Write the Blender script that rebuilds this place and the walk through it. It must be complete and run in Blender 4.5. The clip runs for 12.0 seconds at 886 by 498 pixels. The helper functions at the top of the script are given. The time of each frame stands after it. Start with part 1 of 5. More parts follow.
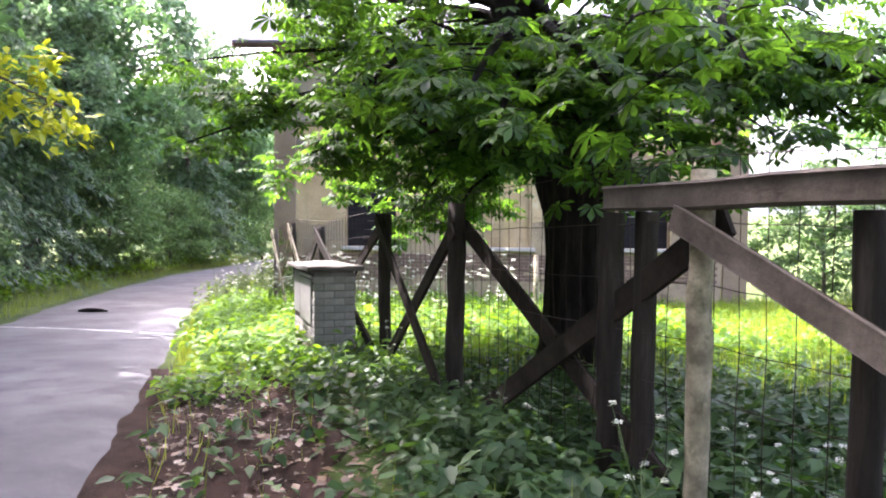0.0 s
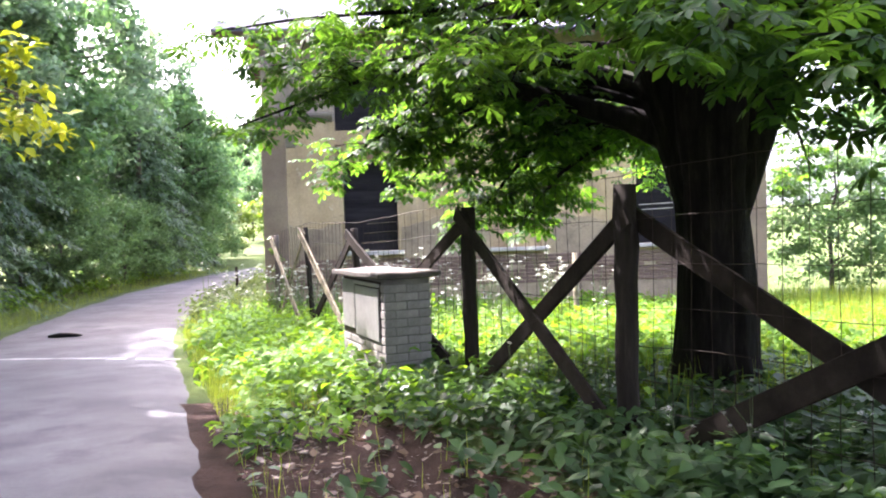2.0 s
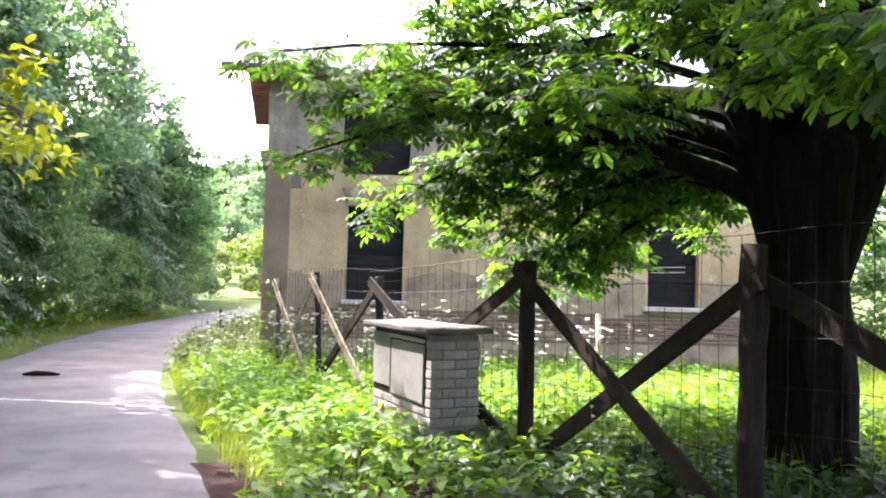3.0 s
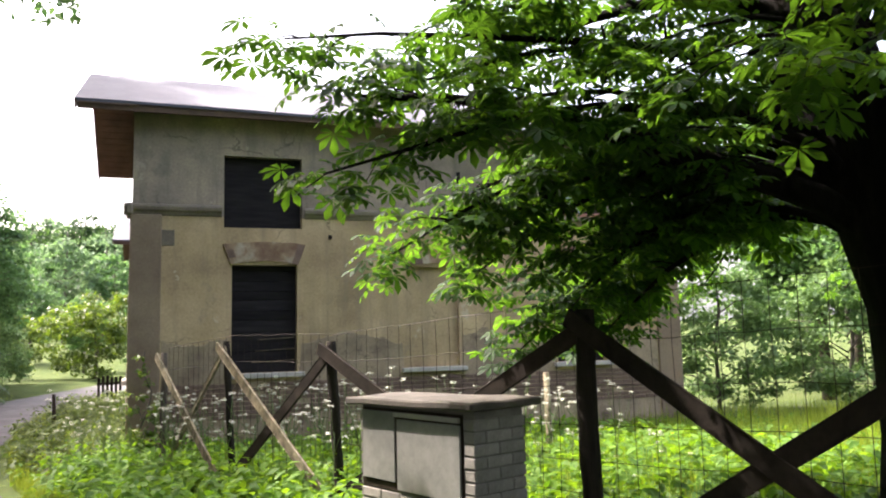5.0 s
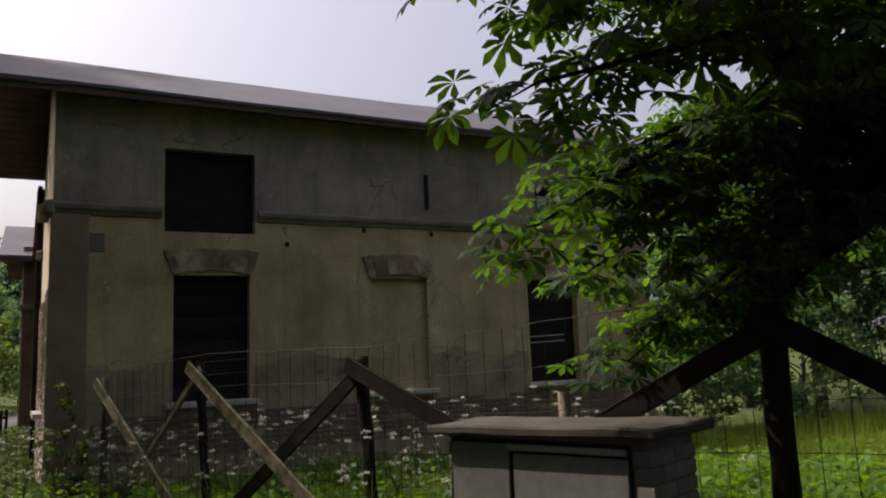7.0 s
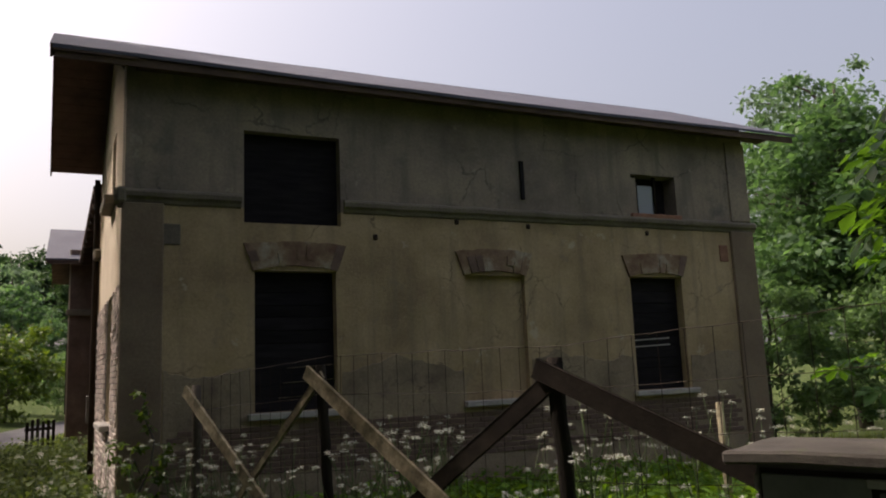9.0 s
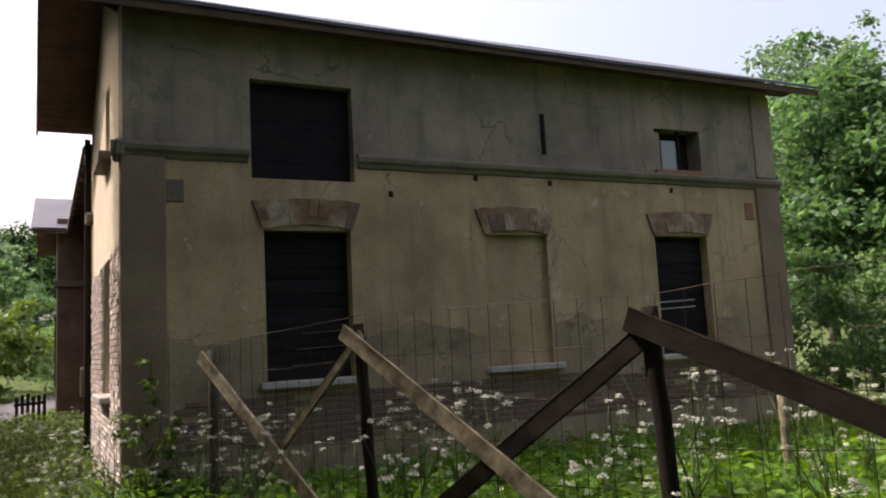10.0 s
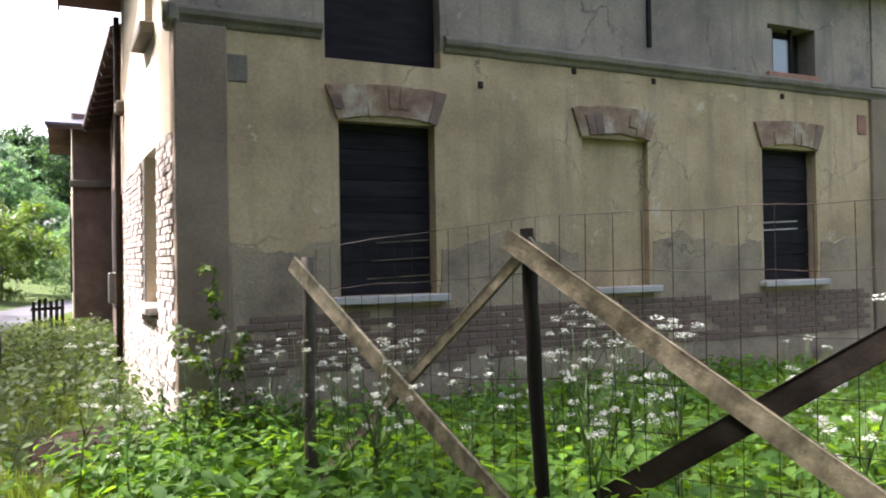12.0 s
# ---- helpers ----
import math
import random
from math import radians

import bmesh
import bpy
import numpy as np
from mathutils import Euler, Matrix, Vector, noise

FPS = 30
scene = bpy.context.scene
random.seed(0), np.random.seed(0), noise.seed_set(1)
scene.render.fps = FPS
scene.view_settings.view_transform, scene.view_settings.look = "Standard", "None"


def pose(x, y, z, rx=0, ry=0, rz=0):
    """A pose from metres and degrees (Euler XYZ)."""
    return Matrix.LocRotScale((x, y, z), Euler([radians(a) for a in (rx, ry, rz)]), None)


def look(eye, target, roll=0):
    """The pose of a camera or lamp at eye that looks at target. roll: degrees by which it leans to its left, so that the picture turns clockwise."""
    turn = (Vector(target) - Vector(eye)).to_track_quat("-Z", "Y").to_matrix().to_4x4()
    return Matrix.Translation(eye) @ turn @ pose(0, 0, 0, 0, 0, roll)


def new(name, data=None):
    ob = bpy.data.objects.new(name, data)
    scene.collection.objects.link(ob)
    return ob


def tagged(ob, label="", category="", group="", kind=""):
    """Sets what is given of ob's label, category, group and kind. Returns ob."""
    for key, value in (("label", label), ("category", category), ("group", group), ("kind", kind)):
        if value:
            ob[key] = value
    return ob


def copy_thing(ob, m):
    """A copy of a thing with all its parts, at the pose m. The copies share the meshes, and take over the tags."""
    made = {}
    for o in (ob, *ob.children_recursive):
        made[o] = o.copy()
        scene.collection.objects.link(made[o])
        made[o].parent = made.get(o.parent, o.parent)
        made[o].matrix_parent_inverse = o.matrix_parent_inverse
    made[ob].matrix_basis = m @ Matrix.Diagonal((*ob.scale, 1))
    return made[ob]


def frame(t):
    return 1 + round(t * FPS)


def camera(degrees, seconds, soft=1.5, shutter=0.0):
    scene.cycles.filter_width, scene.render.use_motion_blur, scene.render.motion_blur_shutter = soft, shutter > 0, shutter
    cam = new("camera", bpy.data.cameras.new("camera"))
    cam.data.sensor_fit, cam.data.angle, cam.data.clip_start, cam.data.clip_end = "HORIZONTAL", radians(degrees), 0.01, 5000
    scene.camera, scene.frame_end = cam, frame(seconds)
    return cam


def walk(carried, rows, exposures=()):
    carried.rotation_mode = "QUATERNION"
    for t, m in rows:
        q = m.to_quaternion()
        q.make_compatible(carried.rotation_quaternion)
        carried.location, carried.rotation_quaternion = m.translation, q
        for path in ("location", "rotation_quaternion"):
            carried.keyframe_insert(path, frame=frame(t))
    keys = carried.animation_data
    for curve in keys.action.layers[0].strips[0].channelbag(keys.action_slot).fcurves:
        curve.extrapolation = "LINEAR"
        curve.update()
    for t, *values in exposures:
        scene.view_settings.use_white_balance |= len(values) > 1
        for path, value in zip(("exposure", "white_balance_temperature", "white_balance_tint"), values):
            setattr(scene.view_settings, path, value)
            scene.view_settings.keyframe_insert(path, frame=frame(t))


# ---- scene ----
cam = camera(59.4, 12.0, soft=2.0)
PATH = [
    (0, (1.04, 0.935, 1.658), (0.992, 2.933, 1.579), 0.5),
    (0.5, (0.531, 1.098, 1.64), (0.621, 3.092, 1.522), -1.8),
    (1, (0.235, 1.624, 1.586), (0.301, 3.619, 1.464), -3.7),
    (1.5, (-0.125, 1.95, 1.567), (-0.091, 3.949, 1.52), 0.1),
    (2, (-0.451, 2.262, 1.569), (-0.341, 4.258, 1.5), -1.6),
    (2.5, (-0.805, 2.594, 1.578), (-0.716, 4.592, 1.596), 1.1),
    (4.5, (-2.168, 4.291, 1.451), (-1.569, 6.196, 1.564), -1.3),
    (5, (-2.449, 4.739, 1.526), (-1.813, 6.621, 1.754), -1.4),
    (5.5, (-2.751, 5.179, 1.493), (-2.047, 7.014, 1.861), -2.3),
    (6, (-2.856, 5.582, 1.419), (-2.209, 7.448, 1.729), -4.5),
    (6.5, (-2.995, 6.158, 1.448), (-2.303, 7.997, 1.819), -0.1),
    (7, (-3.228, 6.607, 1.464), (-2.335, 8.374, 1.747), -2.3),
    (7.5, (-3.289, 7.033, 1.458), (-2.496, 8.831, 1.828), -3.7),
    (9.5, (-3.809, 8.722, 1.475), (-2.957, 10.51, 1.751), -2.2),
    (10, (-3.849, 9.149, 1.393), (-2.978, 10.934, 1.628), -3.0),
    (10.5, (-3.93, 9.556, 1.455), (-3.153, 11.392, 1.618), -1.3),
    (11, (-4.032, 10.014, 1.44), (-3.121, 11.793, 1.503), -2.0),
    (11.5, (-4.107, 10.429, 1.397), (-3.348, 12.276, 1.52), -2.6),
    (12, (-4.244, 10.847, 1.386), (-3.375, 12.649, 1.412), -1.0),
]
EXPOSURES = [(0, 3.25, 5850, 27), (1.2, 3.4, 5850, 27), (2.5, 3.3, 5900, 26), (4.5, 2.75, 6400, 18), (5.5, 1.65, 6450, 16), (7.5, -0.05, 6600, 17), (9.5, 0.4, 6650, 18), (10.5, 1.5, 6100, 19), (12, 2.2, 5850, 18)]
walk(cam, [(t, look(eye, target, lean)) for t, eye, target, lean in PATH], EXPOSURES)

# ---- world, sun and sky ----
world = bpy.data.worlds.new("sky")
scene.world = world
world.use_nodes = True
wn = world.node_tree
sky = wn.nodes.new("ShaderNodeTexSky")
sky.sky_type = 'NISHITA'
sky.sun_disc = False
SUN = Vector((-0.48, 0.44, 0.76)).normalized()
sky.sun_elevation = math.asin(SUN.z)
sky.sun_rotation = math.atan2(SUN.x, SUN.y)
sky.dust_density, sky.air_density, sky.ozone_density = 10.0, 1.0, 0.6
wn.nodes["Background"].inputs["Strength"].default_value = 0.15
veil = wn.nodes.new("ShaderNodeMix")  # thin bright cloud all over the sky
veil.data_type, veil.blend_type = 'RGBA', 'ADD'
veil.inputs[0].default_value = 1.0
veil.inputs[7].default_value = (1.2, 1.2, 1.22, 1)
wn.links.new(sky.outputs["Color"], veil.inputs[6])
wn.links.new(veil.outputs[2], wn.nodes["Background"].inputs["Color"])
sun_data = bpy.data.lights.new("sun", 'SUN')
sun_data.energy, sun_data.angle, sun_data.color = 2.9, radians(0.6), (1.0, 0.93, 0.82)
sun = new("sun", sun_data)
sun.matrix_world = look(SUN * 60, (0, 0, 0))


# ---- materials ----
def nodes_of(name, rough=0.8, metal=0.0):
    m = bpy.data.materials.new(name)
    m.use_nodes = True
    nt = m.node_tree
    b = nt.nodes["Principled BSDF"]
    b.inputs["Roughness"].default_value, b.inputs["Metallic"].default_value = rough, metal
    return m, nt, b


def tex(nt, kind, scale, detail=4.0, rough=0.55, coord="Object", stretch=None):
    tc = nt.nodes.new("ShaderNodeTexCoord")
    n = nt.nodes.new("ShaderNodeTex" + kind)
    n.inputs["Scale"].default_value = scale
    if kind == "Noise":
        n.inputs["Detail"].default_value, n.inputs["Roughness"].default_value = detail, rough
    if stretch:
        mp = nt.nodes.new("ShaderNodeMapping")
        mp.inputs["Scale"].default_value = stretch
        nt.links.new(tc.outputs[coord], mp.inputs["Vector"])
        nt.links.new(mp.outputs["Vector"], n.inputs["Vector"])
    else:
        nt.links.new(tc.outputs[coord], n.inputs["Vector"])
    return n


def ramp(nt, fac, stops):
    r = nt.nodes.new("ShaderNodeValToRGB")
    el = r.color_ramp.elements
    while len(el) < len(stops):
        el.new(0.5)
    for e, (p, c) in zip(el, stops):
        e.position, e.color = p, (*c, 1)
    nt.links.new(fac, r.inputs["Fac"])
    return r


def mix(nt, fac, a, b, mode='MIX'):
    n = nt.nodes.new("ShaderNodeMix")
    n.data_type, n.blend_type = 'RGBA', mode
    for sock, v in ((n.inputs[0], fac), (n.inputs[6], a), (n.inputs[7], b)):
        if hasattr(v, "is_output"):
            nt.links.new(v, sock)
        elif isinstance(v, tuple):
            sock.default_value = (*v, 1)
        else:
            sock.default_value = v
    return n.outputs[2]


def bump(nt, b, height, strength=0.4, dist=0.02):
    n = nt.nodes.new("ShaderNodeBump")
    n.inputs["Strength"].default_value, n.inputs["Distance"].default_value = strength, dist
    nt.links.new(height, n.inputs["Height"])
    nt.links.new(n.outputs["Normal"], b.inputs["Normal"])


def earthy(name, stops, scale=3.0, fine=40.0, rough=0.9, bumps=0.5, dist=0.02, stain=None, stretch=None, each=0.0, streak=None, crack=None):
    """A surface with variation at two scales, fine relief and an optional stain."""
    m, nt, b = nodes_of(name, rough)
    big = tex(nt, "Noise", scale, 5, 0.6, stretch=stretch)
    small = tex(nt, "Noise", fine, 6, 0.7, stretch=stretch)
    c = ramp(nt, big.outputs["Fac"], stops).outputs["Color"]
    g = ramp(nt, small.outputs["Fac"], [(0.25, (0.55, 0.55, 0.55)), (0.75, (1.25, 1.25, 1.25))]).outputs["Color"]
    c = mix(nt, 0.6, c, g, 'MULTIPLY')
    if stain:
        s = tex(nt, "Noise", stain[0], 6, 0.65)
        f = ramp(nt, s.outputs["Fac"], [(stain[1], (0, 0, 0)), (stain[1] + 0.12, (1, 1, 1))]).outputs["Color"]
        c = mix(nt, f, c, stain[2])
    if streak:
        s = tex(nt, "Noise", streak[0], 5, 0.6, stretch=(3.5, 3.5, 0.3))
        f = ramp(nt, s.outputs["Fac"], [(streak[1], (0, 0, 0)), (streak[1] + 0.22, (0.75, 0.75, 0.75))]).outputs["Color"]
        c = mix(nt, f, c, streak[2])
    if crack:
        tc = nt.nodes.new("ShaderNodeTexCoord")
        wob = tex(nt, "Noise", 3.0, 4, 0.6)
        add = nt.nodes.new("ShaderNodeVectorMath")
        add.operation = 'MULTIPLY_ADD'
        add.inputs[1].default_value = (0.35, 0.35, 0.35)
        nt.links.new(wob.outputs["Color"], add.inputs[0])
        nt.links.new(tc.outputs["Object"], add.inputs[2])
        vo = nt.nodes.new("ShaderNodeTexVoronoi")
        vo.feature = 'DISTANCE_TO_EDGE'
        vo.inputs["Scale"].default_value = crack[0]
        nt.links.new(add.outputs["Vector"], vo.inputs["Vector"])
        line = ramp(nt, vo.outputs["Distance"], [(0.004, (1, 1, 1)), (0.014, (0, 0, 0))]).outputs["Color"]
        where = ramp(nt, tex(nt, "Noise", 0.9, 3).outputs["Fac"], [(0.5, (0, 0, 0)), (0.62, (0.7, 0.7, 0.7))]).outputs["Color"]
        c = mix(nt, mix(nt, 1.0, line, where, 'MULTIPLY'), c, crack[1])
        flake = ramp(nt, tex(nt, "Noise", 2.4, 8, 0.7).outputs["Fac"], [(0.63, (0, 0, 0)), (0.66, (0.6, 0.6, 0.6))]).outputs["Color"]
        c = mix(nt, flake, c, crack[2])
    if each:
        oi = nt.nodes.new("ShaderNodeObjectInfo")
        v = ramp(nt, oi.outputs["Random"], [(0, (1 - each,) * 3), (1, (1 + each,) * 3)]).outputs["Color"]
        c = mix(nt, 1.0, c, v, 'MULTIPLY')
    nt.links.new(c, b.inputs["Base Color"])
    bump(nt, b, small.outputs["Fac"], bumps, dist)
    return m


def leafy(name, dark, light, glow, share=0.45, rough=0.45, gloss=0.4):
    """Leaves: each one its own tone; light passes through them."""
    m, nt, b = nodes_of(name, rough)
    b.inputs["Specular IOR Level"].default_value = gloss
    geo = nt.nodes.new("ShaderNodeNewGeometry")
    c = ramp(nt, geo.outputs["Random Per Island"], [(0.0, dark), (0.7, light), (1.0, tuple(v * 1.35 for v in light))]).outputs["Color"]
    n = tex(nt, "Noise", 0.9, 3)
    c = mix(nt, 0.5, c, ramp(nt, n.outputs["Fac"], [(0.3, (0.6, 0.65, 0.6)), (0.7, (1.25, 1.2, 1.1))]).outputs["Color"], 'MULTIPLY')
    nt.links.new(c, b.inputs["Base Color"])
    tr = nt.nodes.new("ShaderNodeBsdfTranslucent")
    nt.links.new(mix(nt, 1.0, c, glow, 'MULTIPLY'), tr.inputs["Color"])
    ms = nt.nodes.new("ShaderNodeMixShader")
    ms.inputs["Fac"].default_value = share
    nt.links.new(b.outputs["BSDF"], ms.inputs[1])
    nt.links.new(tr.outputs["BSDF"], ms.inputs[2])
    nt.links.new(ms.outputs["Shader"], nt.nodes["Material Output"].inputs["Surface"])
    return m


M_GROUND = earthy("grassy earth", [(0.3, (0.045, 0.07, 0.018)), (0.6, (0.08, 0.11, 0.03)), (0.8, (0.09, 0.08, 0.045))], 0.8, 25, 0.95, 0.8, 0.05)
M_DIRT = earthy("leaf litter", [(0.3, (0.022, 0.013, 0.010)), (0.7, (0.062, 0.036, 0.027))], 3.0, 45, 0.95, 0.9, 0.04)
M_ROAD = earthy("asphalt", [(0.32, (0.045, 0.042, 0.046)), (0.5, (0.075, 0.07, 0.075)), (0.68, (0.115, 0.108, 0.112))], 0.8, 45, 0.85, 0.6, 0.01, stain=(1.5, 0.53, (0.045, 0.041, 0.047)))
M_CRACK = earthy("pale joint filler", [(0.35, (0.25, 0.24, 0.23)), (0.65, (0.45, 0.44, 0.42))], 6, 60, 0.9, 0.4, 0.01)
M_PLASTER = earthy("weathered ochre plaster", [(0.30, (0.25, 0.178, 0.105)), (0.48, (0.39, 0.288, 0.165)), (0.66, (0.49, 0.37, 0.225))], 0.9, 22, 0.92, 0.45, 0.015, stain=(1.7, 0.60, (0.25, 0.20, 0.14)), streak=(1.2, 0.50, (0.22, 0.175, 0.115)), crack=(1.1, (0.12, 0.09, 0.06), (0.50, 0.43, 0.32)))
M_PLASTER_UP = earthy("grey upper plaster", [(0.3, (0.155, 0.127, 0.105)), (0.5, (0.25, 0.205, 0.165)), (0.7, (0.34, 0.275, 0.205))], 1.0, 22, 0.92, 0.4, 0.015, stain=(1.4, 0.6, (0.14, 0.125, 0.105)), streak=(1.3, 0.5, (0.13, 0.115, 0.095)), crack=(1.0, (0.08, 0.07, 0.06), (0.36, 0.31, 0.25)))
M_PLINTH = earthy("bare grey render", [(0.3, (0.18, 0.135, 0.092)), (0.5, (0.28, 0.22, 0.15)), (0.72, (0.37, 0.285, 0.185))], 1.6, 30, 0.95, 0.6, 0.02, stain=(2.0, 0.6, (0.13, 0.09, 0.07)), crack=(2.2, (0.08, 0.06, 0.05), (0.40, 0.34, 0.25)))
M_PILASTER = earthy("brownish corner plaster", [(0.3, (0.15, 0.105, 0.075)), (0.6, (0.23, 0.175, 0.12)), (0.8, (0.27, 0.16, 0.10))], 0.9, 26, 0.93, 0.5, 0.02)
# plaster of the sunny side, its cream raised to look sunlit
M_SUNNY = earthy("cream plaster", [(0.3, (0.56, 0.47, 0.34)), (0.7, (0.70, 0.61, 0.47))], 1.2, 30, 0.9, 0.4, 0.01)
M_CORNICE = earthy("dirty stone band", [(0.3, (0.12, 0.10, 0.08)), (0.7, (0.22, 0.19, 0.14))], 1.5, 30, 0.92, 0.6, 0.02)
M_BRICK = earthy("red brick", [(0.3, (0.24, 0.11, 0.075)), (0.6, (0.33, 0.17, 0.11)), (0.8, (0.40, 0.24, 0.17))], 5, 60, 0.9, 0.5, 0.008, each=0.25)
# pale gable brick, made lighter to carry the sun on it
M_BRICK_PALE = earthy("sun-lightened pale brick", [(0.3, (0.54, 0.44, 0.39)), (0.5, (0.68, 0.59, 0.54)), (0.75, (0.76, 0.70, 0.65))], 6, 60, 0.9, 0.5, 0.008, each=0.2)
M_SANDLIME = earthy("pale sand-lime brick", [(0.3, (0.18, 0.165, 0.145)), (0.7, (0.29, 0.27, 0.24))], 6, 80, 0.9, 0.4, 0.006, each=0.14, stain=(3.0, 0.66, (0.15, 0.145, 0.10)))
M_BRICK_OLD = earthy("dark old brick", [(0.3, (0.11, 0.072, 0.055)), (0.6, (0.19, 0.128, 0.098)), (0.8, (0.27, 0.195, 0.155))], 2.5, 40, 0.92, 0.6, 0.01)
M_MORTAR = earthy("mortar", [(0.3, (0.10, 0.09, 0.08)), (0.7, (0.19, 0.175, 0.155))], 5, 90, 0.95, 0.5, 0.005)
M_LINTEL = earthy("flaking lintel plaster", [(0.36, (0.18, 0.105, 0.07)), (0.5, (0.27, 0.185, 0.12)), (0.62, (0.40, 0.345, 0.265))], 2.6, 40, 0.92, 0.6, 0.02)
M_CAP = earthy("mossy concrete", [(0.3, (0.05, 0.043, 0.036)), (0.7, (0.12, 0.104, 0.086))], 4, 60, 0.93, 0.6, 0.01, stain=(5, 0.62, (0.06, 0.07, 0.03)))
M_STONE = earthy("pale sill stone", [(0.3, (0.32, 0.30, 0.27)), (0.7, (0.46, 0.43, 0.39))], 4, 60, 0.85, 0.4, 0.008)
M_RAIL = earthy("brown-grey weathered rail", [(0.3, (0.05, 0.04, 0.032)), (0.55, (0.10, 0.083, 0.066)), (0.8, (0.17, 0.145, 0.12))], 4, 34, 0.85, 0.6, 0.01)
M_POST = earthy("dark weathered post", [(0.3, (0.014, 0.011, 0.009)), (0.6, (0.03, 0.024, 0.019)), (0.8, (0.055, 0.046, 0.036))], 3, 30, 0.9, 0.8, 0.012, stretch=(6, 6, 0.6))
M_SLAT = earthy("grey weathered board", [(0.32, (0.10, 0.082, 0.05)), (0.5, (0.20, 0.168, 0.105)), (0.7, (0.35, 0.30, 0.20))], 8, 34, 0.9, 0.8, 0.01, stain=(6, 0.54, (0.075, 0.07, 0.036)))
# board colour lowered to carry the shade of the chestnut
M_SLAT_DARK = earthy("shade-darkened board", [(0.3, (0.012, 0.009, 0.007)), (0.7, (0.032, 0.025, 0.019))], 4, 30, 0.9, 0.6, 0.008)
M_BOARD = earthy("dark boarding", [(0.3, (0.010, 0.009, 0.011)), (0.7, (0.022, 0.019, 0.021))], 2, 30, 0.8, 0.5, 0.006, stretch=(1, 8, 8), each=0.3)
M_SOFFIT = earthy("brown soffit boards", [(0.3, (0.06, 0.035, 0.025)), (0.7, (0.13, 0.08, 0.055))], 2, 30, 0.85, 0.5, 0.006)
M_ROOF = earthy("grey roof sheet", [(0.3, (0.07, 0.07, 0.095)), (0.7, (0.105, 0.105, 0.135))], 1.2, 30, 0.8, 0.3, 0.005)
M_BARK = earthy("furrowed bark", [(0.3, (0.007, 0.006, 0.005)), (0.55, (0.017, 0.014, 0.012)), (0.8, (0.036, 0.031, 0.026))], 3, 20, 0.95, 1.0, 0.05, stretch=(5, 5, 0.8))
M_TWIG = earthy("grey twig bark", [(0.3, (0.04, 0.034, 0.028)), (0.7, (0.10, 0.085, 0.07))], 3, 30, 0.9, 0.5, 0.01)
M_DOOR = earthy("grey painted metal", [(0.3, (0.16, 0.157, 0.145)), (0.7, (0.26, 0.255, 0.235))], 1.4, 12, 0.5, 0.1, 0.004)
M_METAL = earthy("rusty wire", [(0.3, (0.018, 0.012, 0.009)), (0.7, (0.045, 0.031, 0.022))], 5, 50, 0.6, 0.2, 0.002)
# rough, porous dark wood and earth have hardly any gloss
for _m in (M_METAL, M_POST, M_SLAT_DARK, M_BARK, M_BOARD, M_DIRT, M_RAIL, M_GROUND):
    for _n in _m.node_tree.nodes:
        if _n.type == 'BSDF_PRINCIPLED':
            _n.inputs["Specular IOR Level"].default_value = 0.12
M_PANE, _nt, _b = nodes_of("dirty glass", 0.12)
_b.inputs["Base Color"].default_value = (0.22, 0.25, 0.26, 1)
M_FLOWER = leafy("white umbels", (0.42, 0.43, 0.36), (0.62, 0.62, 0.55), (0.9, 0.9, 0.8), 0.3, 0.7, 0.1)
M_STALK = leafy("green stalks", (0.07, 0.12, 0.03), (0.11, 0.16, 0.05), (1, 1.1, 0.5), 0.2)
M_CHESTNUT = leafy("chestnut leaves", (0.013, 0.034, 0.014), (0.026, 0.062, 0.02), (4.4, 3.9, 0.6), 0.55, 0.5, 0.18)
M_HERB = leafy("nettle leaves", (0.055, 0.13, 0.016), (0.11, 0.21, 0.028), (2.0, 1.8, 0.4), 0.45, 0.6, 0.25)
M_GRASS = leafy("grass blades", (0.11, 0.17, 0.025), (0.20, 0.26, 0.05), (1.5, 1.4, 0.5), 0.45, 0.6, 0.2)
M_BUSH = leafy("sunny bush leaves", (0.05, 0.09, 0.016), (0.095, 0.14, 0.024), (1.5, 1.5, 0.5), 0.48)
# weeds toned down in colour for the part shade beside the house
M_WEED = leafy("shade-dulled weeds", (0.045, 0.075, 0.025), (0.085, 0.12, 0.04), (1.4, 1.4, 0.6), 0.4, 0.6, 0.2)
# herb leaves with the chestnut's shade put into their colour
M_SHADE = leafy("tree-shaded herb leaves", (0.02, 0.05, 0.018), (0.045, 0.088, 0.03), (1.8, 1.8, 0.6), 0.4, 0.5, 0.3)
M_HAZEL = leafy("hazel leaves", (0.08, 0.145, 0.065), (0.14, 0.22, 0.10), (1.3, 1.4, 0.8), 0.46, 0.55, 0.3)
M_DRYLEAF = leafy("dry leaves", (0.05, 0.03, 0.018), (0.12, 0.075, 0.045), (1, 0.8, 0.5), 0.1)
M_WOOD_A = leafy("maple leaves", (0.058, 0.115, 0.06), (0.11, 0.19, 0.095), (1.35, 1.5, 0.75), 0.48, 0.55, 0.3)
M_WOOD_B = leafy("ash leaves", (0.08, 0.135, 0.085), (0.14, 0.21, 0.135), (1.3, 1.4, 0.9), 0.46, 0.55, 0.3)
M_OAK = leafy("dark oak leaves", (0.022, 0.05, 0.024), (0.05, 0.09, 0.04), (1.3, 1.4, 0.7), 0.4, 0.6, 0.2)
M_CONIFER = leafy("spruce needles", (0.035, 0.075, 0.042), (0.08, 0.135, 0.068), (1.2, 1.3, 0.8), 0.3)
